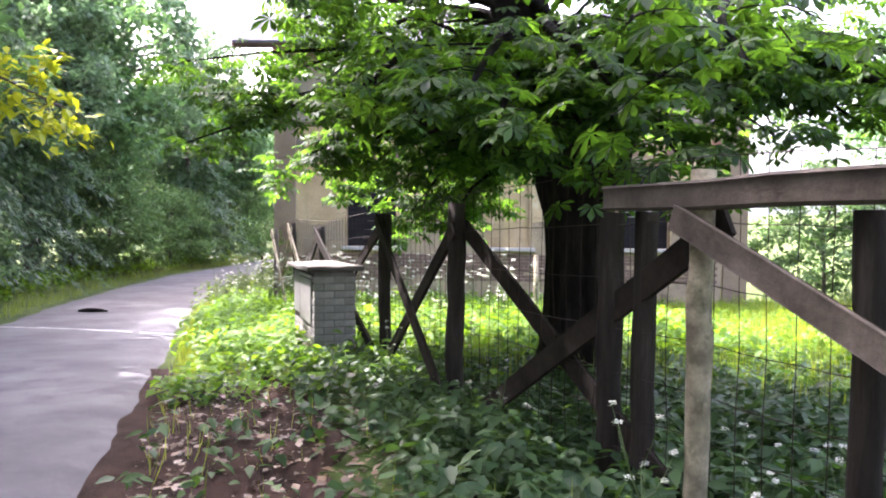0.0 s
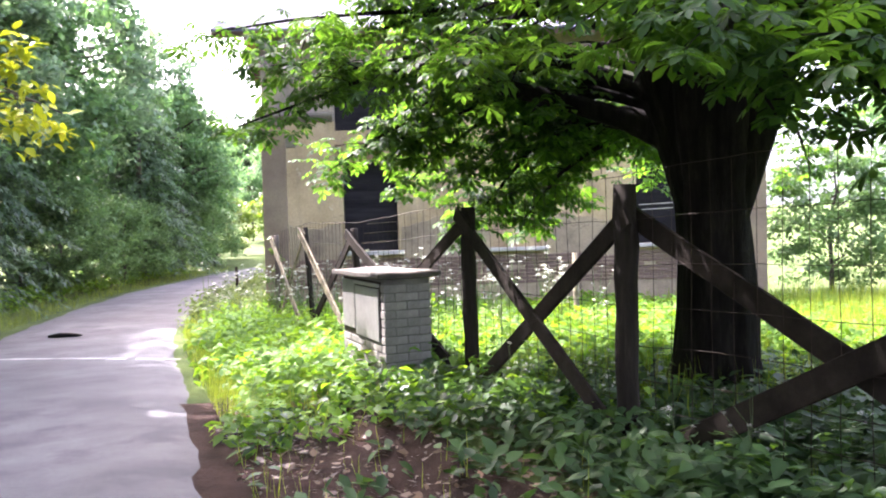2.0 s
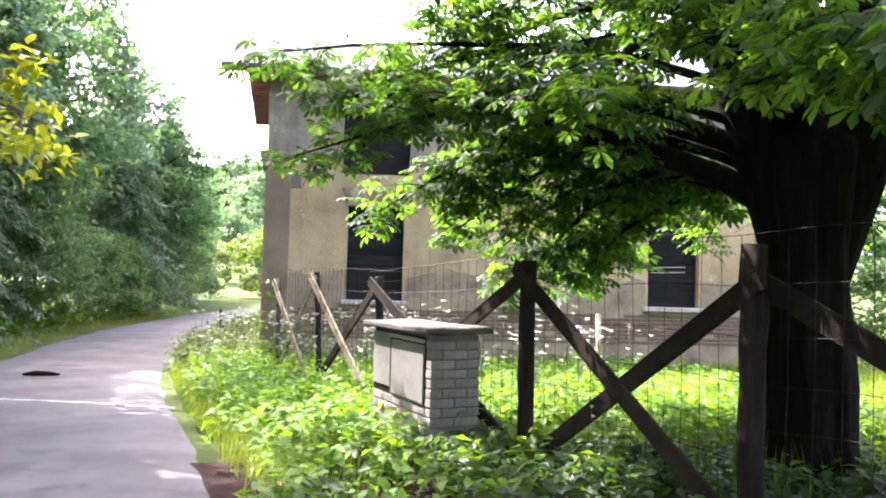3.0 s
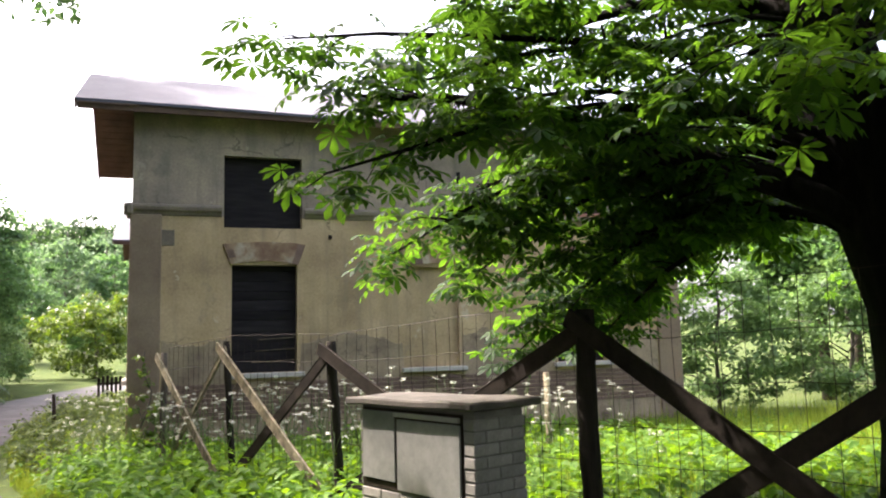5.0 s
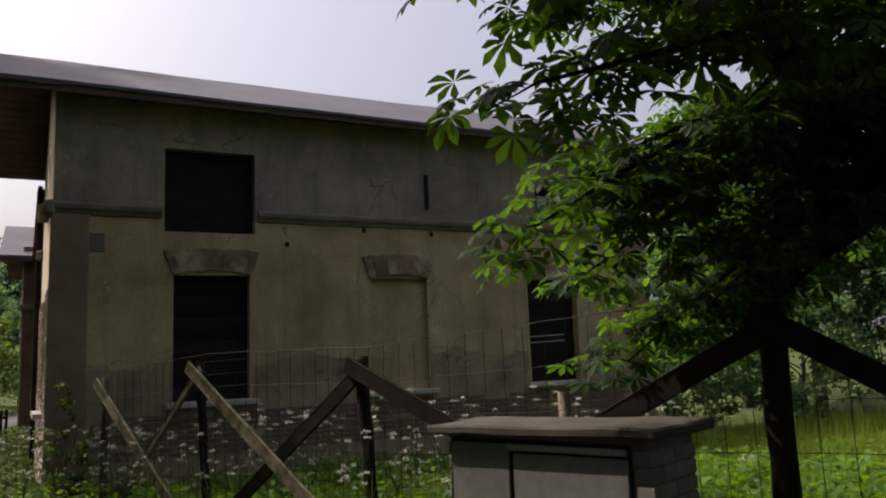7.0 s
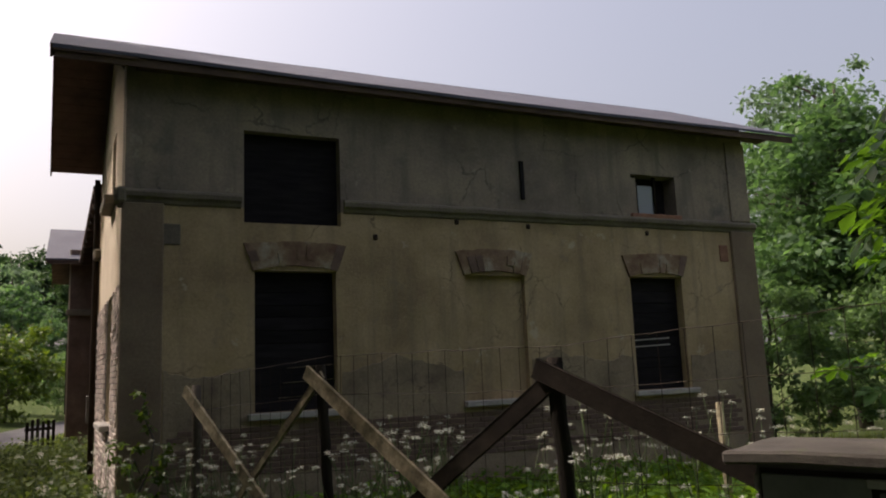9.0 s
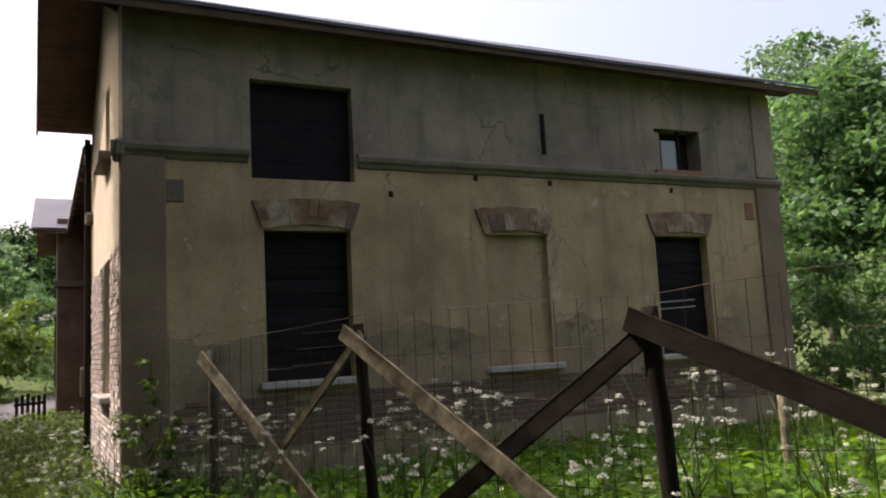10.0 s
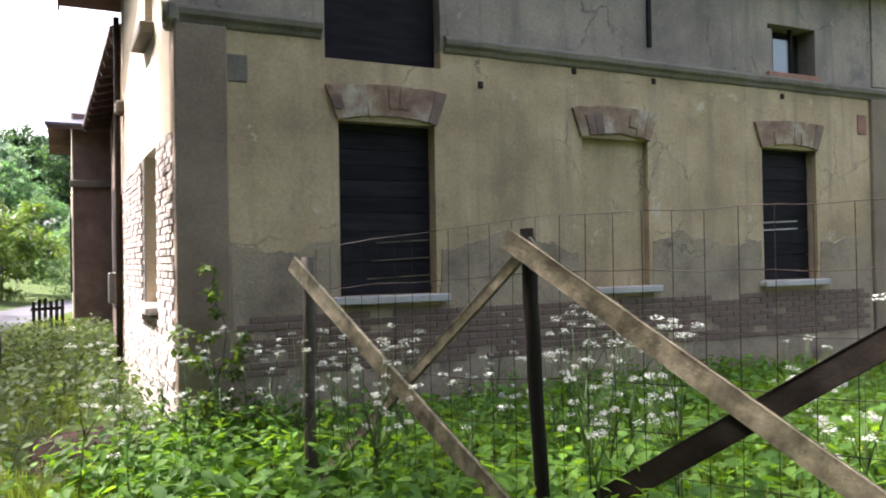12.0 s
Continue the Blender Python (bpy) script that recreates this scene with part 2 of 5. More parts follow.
# bright yellow leaf colour replaces sunlight that does not reach the bough
M_LIME = leafy("sun-coloured lime leaves", (0.20, 0.26, 0.02), (0.32, 0.37, 0.03), (1.3, 1.2, 0.3), 0.5)


# ---- building helpers ----
def part(name, bm, material, parent=None, label=""):
    me = bpy.data.meshes.new(name)
    bm.to_mesh(me)
    bm.free()
    me.materials.append(material)
    ob = new(name, me)
    ob.parent = parent
    if label:
        ob["label"] = label
    return ob


def mesh_np(name, verts, faces, material, smooth=False):
    """A mesh from arrays: verts (n, 3) and faces (m, k)."""
    verts, faces = np.asarray(verts, np.float32), np.asarray(faces, np.int32)
    me = bpy.data.meshes.new(name)
    me.vertices.add(len(verts))
    me.vertices.foreach_set("co", verts.ravel())
    k = faces.shape[1]
    me.loops.add(faces.size)
    me.loops.foreach_set("vertex_index", faces.ravel())
    me.polygons.add(len(faces))
    me.polygons.foreach_set("loop_start", np.arange(0, faces.size, k, dtype=np.int32))
    if smooth:
        me.polygons.foreach_set("use_smooth", np.ones(len(faces), bool))
    me.update(calc_edges=True)
    me.materials.append(material)
    return me


def box(bm, x0, x1, y0, y1, z0, z1, bevel=0.0):
    g = bmesh.ops.create_cube(bm, size=1, matrix=Matrix.LocRotScale(((x0 + x1) / 2, (y0 + y1) / 2, (z0 + z1) / 2), None, (x1 - x0, y1 - y0, z1 - z0)))
    if bevel:
        edges = {e for v in g["verts"] for e in v.link_edges}
        bmesh.ops.bevel(bm, geom=list(edges), offset=bevel, segments=1, affect='EDGES')
    return bm


def boxed(*a, **k):
    return box(bmesh.new(), *a, **k)


def bar(bm, a, b, w, d, side=(1, 0, 0), bevel=0.006, rough=0.0, cuts=6):
    """A board from a to b, w wide in the plane square to side and d thick along it, its faces slightly uneven."""
    a, b, s = Vector(a), Vector(b), Vector(side).normalized()
    t = (b - a).normalized()
    u = t.cross(s).normalized()
    s = u.cross(t).normalized()
    rings = []
    for i in range(cuts + 1):
        p = a.lerp(b, i / cuts)
        p = p + u * random.uniform(-rough, rough) + s * random.uniform(-rough, rough)
        ring = []
        for cu, cs in ((-1, -1), (1, -1), (1, 1), (-1, 1)):
            k = 1 + random.uniform(-rough, rough) * 2
            for du, ds in (((-cu * bevel, 0), (0, -cs * bevel)) if cu * cs > 0 else ((0, -cs * bevel), (-cu * bevel, 0))):
                ring.append(bm.verts.new(p + u * (cu * w / 2 * k + du) + s * (cs * d / 2 + ds)))
        rings.append(ring)
    for r0, r1 in zip(rings, rings[1:]):
        for j in range(8):
            bm.faces.new((r0[j], r0[(j + 1) % 8], r1[(j + 1) % 8], r1[j]))
    bm.faces.new(rings[0])
    bm.faces.new(rings[-1])
    bmesh.ops.recalc_face_normals(bm, faces=bm.faces[:])
    return bm


def tube(bm, pts, radii, n=8, lumps=0.0):
    """A tapered tube along points, with lumps in its outline."""
    pts = [Vector(p) for p in pts]
    rings = []
    for i, (p, r) in enumerate(zip(pts, radii)):
        t = (pts[min(i + 1, len(pts) - 1)] - pts[max(i - 1, 0)]).normalized()
        u = t.cross(Vector((0.31, 0.87, 0.12))).normalized()
        v = t.cross(u)
        ring = []
        for j in range(n):
            a = 2 * math.pi * j / n
            d = u * math.cos(a) + v * math.sin(a)
            k = 1 + lumps * noise.noise((d * 1.7 + p * 0.9)) + lumps * 0.7 * noise.noise(d * 4.1 + p * 0.5)
            ring.append(bm.verts.new(p + d * r * k))
        rings.append(ring)
    for r0, r1 in zip(rings, rings[1:]):
        for j in range(n):
            f = bm.faces.new((r0[j], r0[(j + 1) % n], r1[(j + 1) % n], r1[j]))
            f.smooth = True
    bm.faces.new(rings[0][::-1])
    bm.faces.new(rings[-1])
    bmesh.ops.recalc_face_normals(bm, faces=bm.faces[:])
    return bm


def scatter(verts, faces, pos, yaw, tilt, roll, size):
    """Copies of one small leaf shape at many places, as arrays."""
    verts, faces = np.asarray(verts, float), np.asarray(faces, int)
    n = len(pos)
    cy, sy, ct, st, cr, sr = np.cos(yaw), np.sin(yaw), np.cos(tilt), np.sin(tilt), np.cos(roll), np.sin(roll)
    v = verts[None] * np.asarray(size)[:, None, None]
    x, y, z = v[..., 0], v[..., 1], v[..., 2]
    x, z = x * cr[:, None] + z * sr[:, None], -x * sr[:, None] + z * cr[:, None]
    y, z = y * ct[:, None] - z * st[:, None], y * st[:, None] + z * ct[:, None]
    x, y = x * cy[:, None] - y * sy[:, None], x * sy[:, None] + y * cy[:, None]
    out = np.stack([x, y, z], -1) + np.asarray(pos)[:, None, :]
    f = faces[None] + (np.arange(n) * len(verts))[:, None, None]
    return out.reshape(-1, 3), f.reshape(-1, faces.shape[1])


DIAMOND = ([(0, 0, 0), (0.3, 0.45, 0.06), (0, 1, -0.06), (-0.3, 0.45, 0.06)], [(0, 1, 2, 3)])
BLADE = ([(-0.012, 0, 0), (0.012, 0, 0), (0.009, 0.6, 0.05), (-0.009, 0.6, 0.05), (0.001, 1, 0.18), (-0.001, 1, 0.18)], [(0, 1, 2, 3), (3, 2, 4, 5)])
HERB_LEAF = ([(0, 0, 0), (0.26, 0.3, 0.05), (0.2, 0.62, 0.04), (0, 1, -0.1), (-0.2, 0.62, 0.04), (-0.26, 0.3, 0.05), (0, 0.5, -0.02)],
             [(0, 1, 6), (1, 2, 6), (2, 3, 6), (3, 4, 6), (4, 5, 6), (5, 0, 6)])


def palmate(k=7):
    """A leaf of k drooping leaflets, widest near their tips, round the stalk's end."""
    vs, fs = [], []
    for i in range(k):
        a = math.radians(-125 + 250 * i / (k - 1))
        ln = 1.0 - 0.35 * abs(i - (k - 1) / 2) / ((k - 1) / 2)
        o = len(vs)
        for x, y, z in ((0, 0.03, 0), (0.09, 0.40, 0.03), (0.165, 0.74, -0.01), (0, 1.0, -0.12), (-0.165, 0.74, -0.01), (-0.09, 0.40, 0.03), (0, 0.62, -0.03)):
            x, y, z = x * ln * 1.15, y * ln, z * ln - 0.16 * (y * ln) ** 2
            vs.append((x * math.cos(a) + y * math.sin(a), -x * math.sin(a) + y * math.cos(a), z))
        fs += [(o + j, o + (j + 1) % 6, o + 6) for j in range(6)]
    return vs, fs


PALM = palmate()

# ---- ground and road ----
def smooth(a, b, x):
    t = min(1, max(0, (x - a) / (b - a)))
    return t * t * (3 - 2 * t)


EDGE = [(-40, 12), (-10, 3.6), (0, 0.75), (5, -0.75), (8, -1.65), (11, -2.6), (14, -3.6), (18, -4.75), (24, -5.9), (30, -6.3), (40, -5.6), (55, -2.5), (75, 5), (110, 22)]


def edge_x(y):
    """The x of the road's edge on the fence side."""
    for (y0, x0), (y1, x1) in zip(EDGE, EDGE[1:]):
        if y <= y1:
            return x0 + (x1 - x0) * (y - y0) / (y1 - y0)
    return EDGE[-1][1]


ROAD_W = 3.9


def road_z(y):
    return 0.19 - 0.04 * y if y < 17 else -0.49 - 0.11 * smooth(17, 24, y)


def ground_z(x, y):
    e = edge_x(y)
    z = road_z(max(-30, min(y, 200)))
    d = x - e
    if d > 0:
        z += 0.16 * smooth(0.35, 1.5, d) * (1 - 0.6 * smooth(12, 17, y))
    elif d < -ROAD_W:
        k = -ROAD_W - d
        z += 0.15 * smooth(0.2, 1.5, k) + 1.6 * smooth(2, 14, k) * (1 - smooth(35, 60, y))
    if abs(d + ROAD_W / 2) > ROAD_W / 2 + 0.35:
        z += 0.05 * noise.noise(Vector((x * 0.9, y * 0.9, 0)))
    # wooded rise far beyond the road
    z += 8.5 * smooth(60, 140, y) * smooth(70, -30, x) + 6 * smooth(70, 160, x)
    return z


def lattice():
    xs = sorted(set([round(-14 + 0.4 * i, 3) for i in range(71)] + [-1500, -700, -350, -200, -140, -100, -75, -55, -42, -33, -27, -22, -18, 18, 22, 27, 33, 42, 55, 75, 100, 140, 200, 350, 700, 1500]))
    ys = sorted(set([round(-6 + 0.4 * i, 3) for i in range(101)] + [-1500, -500, -200, -100, -50, -25, -15, -10, 36, 38, 41, 45, 50, 55, 60, 66, 73, 80, 88, 96, 105, 115, 125, 140, 160, 200, 350, 700, 1500]))
    return xs, ys


gx, gy = lattice()
verts = [(x, y, ground_z(x, y) ) for y in gy for x in gx]
nx = len(gx)
faces = [(j * nx + i, j * nx + i + 1, (j + 1) * nx + i + 1, (j + 1) * nx + i) for j in range(len(gy) - 1) for i in range(nx - 1)]
ground = tagged(new("ground", mesh_np("ground", verts, faces, M_GROUND, True)), "grassy earth with weeds beside the lane", "ground", kind="structure")

# the lane, slightly cambered, with a ragged edge
rv, rf, ry = [], [], np.concatenate([np.arange(-30, 40, 0.25), np.arange(40, 110, 2)])
for y in ry:
    e = edge_x(y)
    wob = 0.10 * noise.noise(Vector((0, y * 1.3, 3))) + 0.06 * noise.noise(Vector((0, y * 4.1, 7)))
    wob2 = 0.15 * noise.noise(Vector((5, y * 1.1, 3)))
    for i in range(9):
        u = i / 8
        x = e + wob - u * (ROAD_W + wob - wob2)
        rv.append((x, y, road_z(y) + 0.03 + 0.035 * (1 - (2 * u - 1) ** 2) + (-0.08 if i in (0, 8) else 0)))
for j in range(len(ry) - 1):
    for i in range(8):
        rf.append((j * 9 + i + 1, j * 9 + i, (j + 1) * 9 + i, (j + 1) * 9 + i + 1))
road = tagged(new("road", mesh_np("road", rv, rf, M_ROAD, True)), "narrow worn asphalt lane with patched surface", "road", kind="structure")


def road_top(x, y):
    u = (edge_x(y) - x) / ROAD_W
    return road_z(y) + 0.032 + 0.035 * (1 - (2 * u - 1) ** 2)


# ---- the old house ----
house = tagged(new("house"), "derelict ochre plastered station house with boarded windows", "house")
X0, X1, Y0, Y1, ZB, ZT = -3.27, 7.52, 18.82, 24.2, -0.7, 5.75
OPEN = [(-1.62, -0.48, 1.0, 2.90), (1.55, 2.60, 1.0, 2.88), (4.67, 5.78, 1.0, 2.90), (-1.76, -0.39, 3.56, 4.86), (4.84, 5.82, 4.0, 4.70)]


def pierced(bm, x0, x1, z0, z1, y0, y1, holes, step=0.6):
    """A wall slab in the x-z plane with holes through it."""
    xs = sorted({x0, x1, *[h[0] for h in holes], *[h[1] for h in holes]})
    zs = sorted({z0, z1, *[h[2] for h in holes], *[h[3] for h in holes]})
    xs, zs = [v for v in xs if x0 <= v <= x1], [v for v in zs if z0 <= v <= z1]
    solid = lambda i, j: 0 <= i < len(xs) - 1 and 0 <= j < len(zs) - 1 and not any(h[0] < (xs[i] + xs[i + 1]) / 2 < h[1] and h[2] < (zs[j] + zs[j + 1]) / 2 < h[3] for h in holes)
    cache = {}

    def v(i, j, y):
        if (i, j, y) not in cache:
            cache[(i, j, y)] = bm.verts.new((xs[i], y, zs[j]))
        return cache[(i, j, y)]
    for i in range(len(xs) - 1):
        for j in range(len(zs) - 1):
            if not solid(i, j):
                continue
            bm.faces.new((v(i, j, y0), v(i + 1, j, y0), v(i + 1, j + 1, y0), v(i, j + 1, y0)))
            bm.faces.new((v(i, j, y1), v(i, j + 1, y1), v(i + 1, j + 1, y1), v(i + 1, j, y1)))
            for di, dj, a, b in ((-1, 0, (i, j), (i, j + 1)), (1, 0, (i + 1, j), (i + 1, j + 1)), (0, -1, (i, j), (i + 1, j)), (0, 1, (i, j + 1), (i + 1, j + 1))):
                if not solid(i + di, j + dj):
                    bm.faces.new((v(*a, y0), v(*b, y0), v(*b, y1), v(*a, y1)))
    bmesh.ops.recalc_face_normals(bm, faces=bm.faces[:])
    return bm


ZC0, ZC1 = 3.76, 3.95
part("wall", pierced(bmesh.new(), X0, X1, ZB, ZC0, Y0, Y0 + 0.45, OPEN), M_PLASTER, house, "ochre plaster wall with damp stains")
part("upper_wall", pierced(bmesh.new(), X0, X1, ZC0, ZT, Y0, Y0 + 0.45, OPEN), M_PLASTER_UP, house, "grey discoloured plaster wall of the upper floor")
part("wall", boxed(X1 - 0.45, X1, Y0 + 0.452, Y1, ZB, ZT), M_PLASTER, house)
part("wall", boxed(X0, X1, Y1 - 0.45, Y1 + 0.003, ZB, ZT), M_PLASTER, house)


# ragged plinth where the plaster has come away
def plinth():
    bm = bmesh.new()
    row = []
    n = 260
    for i in range(n + 1):
        x = X0 + 0.5 + (X1 - X0 - 1.05) * i / n
        top = 1.58 + 0.2 * noise.noise(Vector((x * 1.1, 0, 0))) + 0.09 * noise.noise(Vector((x * 4, 2, 0))) + 0.03 * noise.noise(Vector((x * 17, 5, 0)))
        row.append((x, top))
    prev = None
    for x, top in row:
        if any(h[0] - 0.05 < x < h[1] + 0.05 for h in OPEN[:3]):
            top = 0.86
        cur = [bm.verts.new(p) for p in ((x, Y0 - 0.014, ZB), (x, Y0 - 0.014, top), (x, Y0 + 0.02, top + 0.01))]
        if prev:
            bm.faces.new((prev[0], cur[0], cur[1], prev[1]))
            bm.faces.new((prev[1], cur[1], cur[2], prev[2]))
        prev = cur
    return bm


part("plinth", plinth(), M_PLINTH, house, "bare grey render where plaster fell off")
part("corner_pilaster", boxed(X0 - 0.03, X0 + 0.48, Y0 - 0.05, Y0 + 0.2, ZB, ZC0 - 0.002, 0.015), M_PILASTER, house, "brown stained corner pilaster")
part("corner_pilaster", boxed(X1 - 0.52, X1 + 0.03, Y0 - 0.05, Y0 + 0.2, ZB, ZC0 - 0.002, 0.015), M_PILASTER, house, "brown stained corner pilaster")
part("corner_pilaster", boxed(X1 - 0.45, X1 + 0.02, Y0 - 0.03, Y0 + 0.2, ZC1, ZT - 0.3, 0.012), M_PLASTER_UP, house)


def cornice(xa, xb):
    """A moulded string course, chipped along its lower edge."""
    bm = bmesh.new()
    prof = [(0.0, ZC0 - 0.02), (-0.03, ZC0), (-0.045, ZC0 + 0.04), (-0.085, ZC0 + 0.075), (-0.095, ZC0 + 0.13), (-0.07, ZC0 + 0.165), (0.0, ZC0 + 0.19)]
    n = max(2, int((xb - xa) / 0.07))
    rings = []
    for i in range(n + 1):
        x = xa + (xb - xa) * i / n
        k = 1 - 0.45 * max(0, noise.noise(Vector((x * 2.3, 9, 0)))) - 0.12 * noise.noise(Vector((x * 9, 1, 0)))
        rings.append([bm.verts.new((x, Y0 + 0.002 + p * k, z + 0.012 * noise.noise(Vector((x * 3, z, 0))))) for p, z in prof])
    for r0, r1 in zip(rings, rings[1:]):
        for a in range(len(prof) - 1):
            bm.faces.new((r0[a], r1[a], r1[a + 1], r0[a + 1]))
    for r in (rings[0], rings[-1]):
        bm.faces.new(r)
    bmesh.ops.recalc_face_normals(bm, faces=bm.faces[:])
    return bm


part("cornice", cornice(X0 - 0.13, -1.80), M_CORNICE, house, "weathered moulded string course")
part("cornice", cornice(-0.35, X1 + 0.1), M_CORNICE, house, "weathered moulded string course")


def arch_lintel(x0, x1, z, h=0.36, out=0.035):
    """A flat splayed brick arch with flaking plaster, slightly bowed below."""
    bm = bmesh.new()
    n = 10
    f = []
    for i in range(n + 1):
        u = i / n
        xb, xt = x0 + (x1 - x0) * u, x0 - 0.13 + (x1 - x0 + 0.26) * u
        zb = z + 0.07 * (1 - (2 * u - 1) ** 2) + 0.008 * random.uniform(-1, 1)
        zt = z + h + 0.05 * (1 - (2 * u - 1) ** 2) + 0.015 * random.uniform(-1, 1)
        f.append([bm.verts.new(p) for p in ((xb, Y0 - out, zb), (xt, Y0 - out, zt), (xt, Y0 + 0.1, zt), (xb, Y0 + 0.1, zb))])
    for a, b in zip(f, f[1:]):
        for k in range(4):
            bm.faces.new((a[k], a[(k + 1) % 4], b[(k + 1) % 4], b[k]))
    bm.faces.new(f[0])
    bm.faces.new(f[-1])
    bmesh.ops.recalc_face_normals(bm, faces=bm.faces[:])
    return bm


def voussoirs(x0, x1, z, holder, h=0.36, out=0.047):
    """Upright arch bricks showing where the plaster of a lintel has flaked off."""
    n = max(7, int((x1 - x0) / 0.115))
    for i in range(n):
        if random.random() < 0.45:
            continue
        u0, u1 = (i + 0.05) / n, (i + 0.95) / n
        lo, hi = random.choice((0.0, 0.0, 0.3)), random.choice((1.0, 1.0, 0.72, 0.5))
        if hi - lo < 0.3:
            hi = 1.0
        bm = bmesh.new()
        d = random.uniform(-0.004, 0.006)
        vs = []
        for y in (Y0 - out - d, Y0 - 0.01):
            for u, k in ((u0, lo), (u1, lo), (u1, hi), (u0, hi)):
                xb, xt = x0 + (x1 - x0) * u, x0 - 0.13 + (x1 - x0 + 0.26) * u
                zb = z + 0.06 * (1 - (2 * u - 1) ** 2)
                vs.append(bm.verts.new((xb + (xt - xb) * k, y, zb + h * 0.97 * k + 0.004)))
        for q in ((0, 1, 2, 3), (7, 6, 5, 4), (0, 4, 5, 1), (1, 5, 6, 2), (2, 6, 7, 3), (3, 7, 4, 0)):
            bm.faces.new([vs[k] for k in q])
        bmesh.ops.recalc_face_normals(bm, faces=bm.faces[:])
        part("brick", bm, random.choice((M_BRICK_OLD, M_LINTEL, M_LINTEL)), holder)


def boarded(x0, x1, z0, z1, y, name="window"):
    """A window closed with dark horizontal boards set back in its opening."""
    w = part(name, boxed(x0 + 0.002, x1 - 0.002, y + 0.035, y + 0.06, z0 + 0.002, z1 + 0.08), M_BOARD, house, "opening closed with dark boards")
    z = z0 + 0.004
    while z < z1 - 0.03:
        h = random.uniform(0.15, 0.21)
        bm = bmesh.new()
        tl = random.uniform(-0.006, 0.006)
        box(bm, x0 + 0.004, x1 - 0.004, y + random.uniform(-0.006, 0.004), y + 0.026, z, min(z + h - 0.005, z1 - 0.002), 0.003)
        bmesh.ops.rotate(bm, verts=bm.verts, cent=((x0 + x1) / 2, y, z), matrix=Matrix.Rotation(tl, 3, 'Y'))
        part("board", bm, M_BOARD, w)
        z += h
    return w


for i, (a, b, z0, z1) in enumerate(OPEN[:3]):
    lintel = part("lintel", arch_lintel(a - 0.02, b + 0.02, z1 + 0.0), M_LINTEL, house, "flaking brick and plaster window arch")
    voussoirs(a - 0.02, b + 0.02, z1, lintel)
    part("sill", boxed(a - 0.1, b + 0.12, Y0 - 0.12, Y0 + 0.3, z0 - 0.09, z0 - 0.002, 0.012), M_STONE, house, "pale stone window sill")
    if i == 1:
        part("blind_niche", boxed(a, b, Y0 + 0.09, Y0 + 0.4, z0, z1), M_PLASTER, house, "plastered blind window niche")
    else:
        w = boarded(a, b, z0, z1, Y0 + 0.16)
        for k in range(3 if i == 0 else 2):
            zz = z0 + (0.18 + 0.2 * k if i == 0 else 0.72 + 0.11 * k)
            bm = bar(bmesh.new(), (a + 0.35 + 0.06 * k if i == 0 else a + 0.1, Y0 + 0.142, zz), (b - 0.02 if i == 0 else b - 0.25, Y0 + 0.142, zz + 0.03), 0.009 if i == 0 else 0.02, 0.01, (0, 1, 0), 0.002)
            part("batten", bm, M_SLAT if i == 0 else M_STONE, w, "pale splintered batten")
part("window", boxed(OPEN[3][0] + 0.002, OPEN[3][1] - 0.002, Y0 + 0.16, Y0 + 0.2, OPEN[3][2] + 0.002, OPEN[3][3] - 0.002), M_BOARD, house, "upper opening closed with a dark panel")

# small upper window: brick sill, pale sash half open
a, b, z0, z1 = OPEN[4]
sash = part("window", boxed(a + 0.002, b - 0.002, Y0 + 0.3, Y0 + 0.33, z0, z1), M_BOARD, house, "small broken window with a pale pane")
part("window_frame", boxed(a + 0.16, a + 0.22, Y0 + 0.10, Y0 + 0.16, z0, z1, 0.006), M_SLAT_DARK, sash)
part("pane", boxed(a + 0.23, a + 0.58, Y0 + 0.14, Y0 + 0.152, z0 + 0.01, z1 - 0.16), M_PANE, sash, "dusty pale glass")
part("window_frame", boxed(a + 0.585, a + 0.63, Y0 + 0.10, Y0 + 0.16, z0, z1, 0.006), M_SLAT_DARK, sash)
part("shutter", boxed(a + 0.01, a + 0.15, Y0 + 0.05, Y0 + 0.09, z0, z1 - 0.05, 0.006), M_PLASTER_UP, sash)
part("brick_sill", boxed(a - 0.05, b + 0.06, Y0 - 0.06, Y0 + 0.2, z0 - 0.09, z0 - 0.002, 0.012), M_BRICK, house, "red brick window sill")
# damaged patches, wall anchors and a chimney slot
part("patch", boxed(-2.88, -2.58, Y0 - 0.016, Y0 + 0.05, 3.22, 3.5, 0.01), M_CORNICE, house, "dark patch of bare masonry")
part("patch", boxed(6.72, 6.92, Y0 - 0.016, Y0 + 0.05, 3.2, 3.5, 0.01), M_BRICK, house, "dark patch of bare masonry")
part("wall_slot", boxed(2.62, 2.69, Y0 - 0.03, Y0 + 0.05, 4.12, 4.75, 0.008), M_BOARD, house, "narrow dark iron strip")
for x, z in ((1.45, 3.7), (2.72, 3.68), (0.12, 3.42), (5.1, 3.66)):
    part("wall_anchor", boxed(x - 0.03, x + 0.04, Y0 - 0.02, Y0 + 0.02, z - 0.04, z + 0.04, 0.012), M_METAL, house)


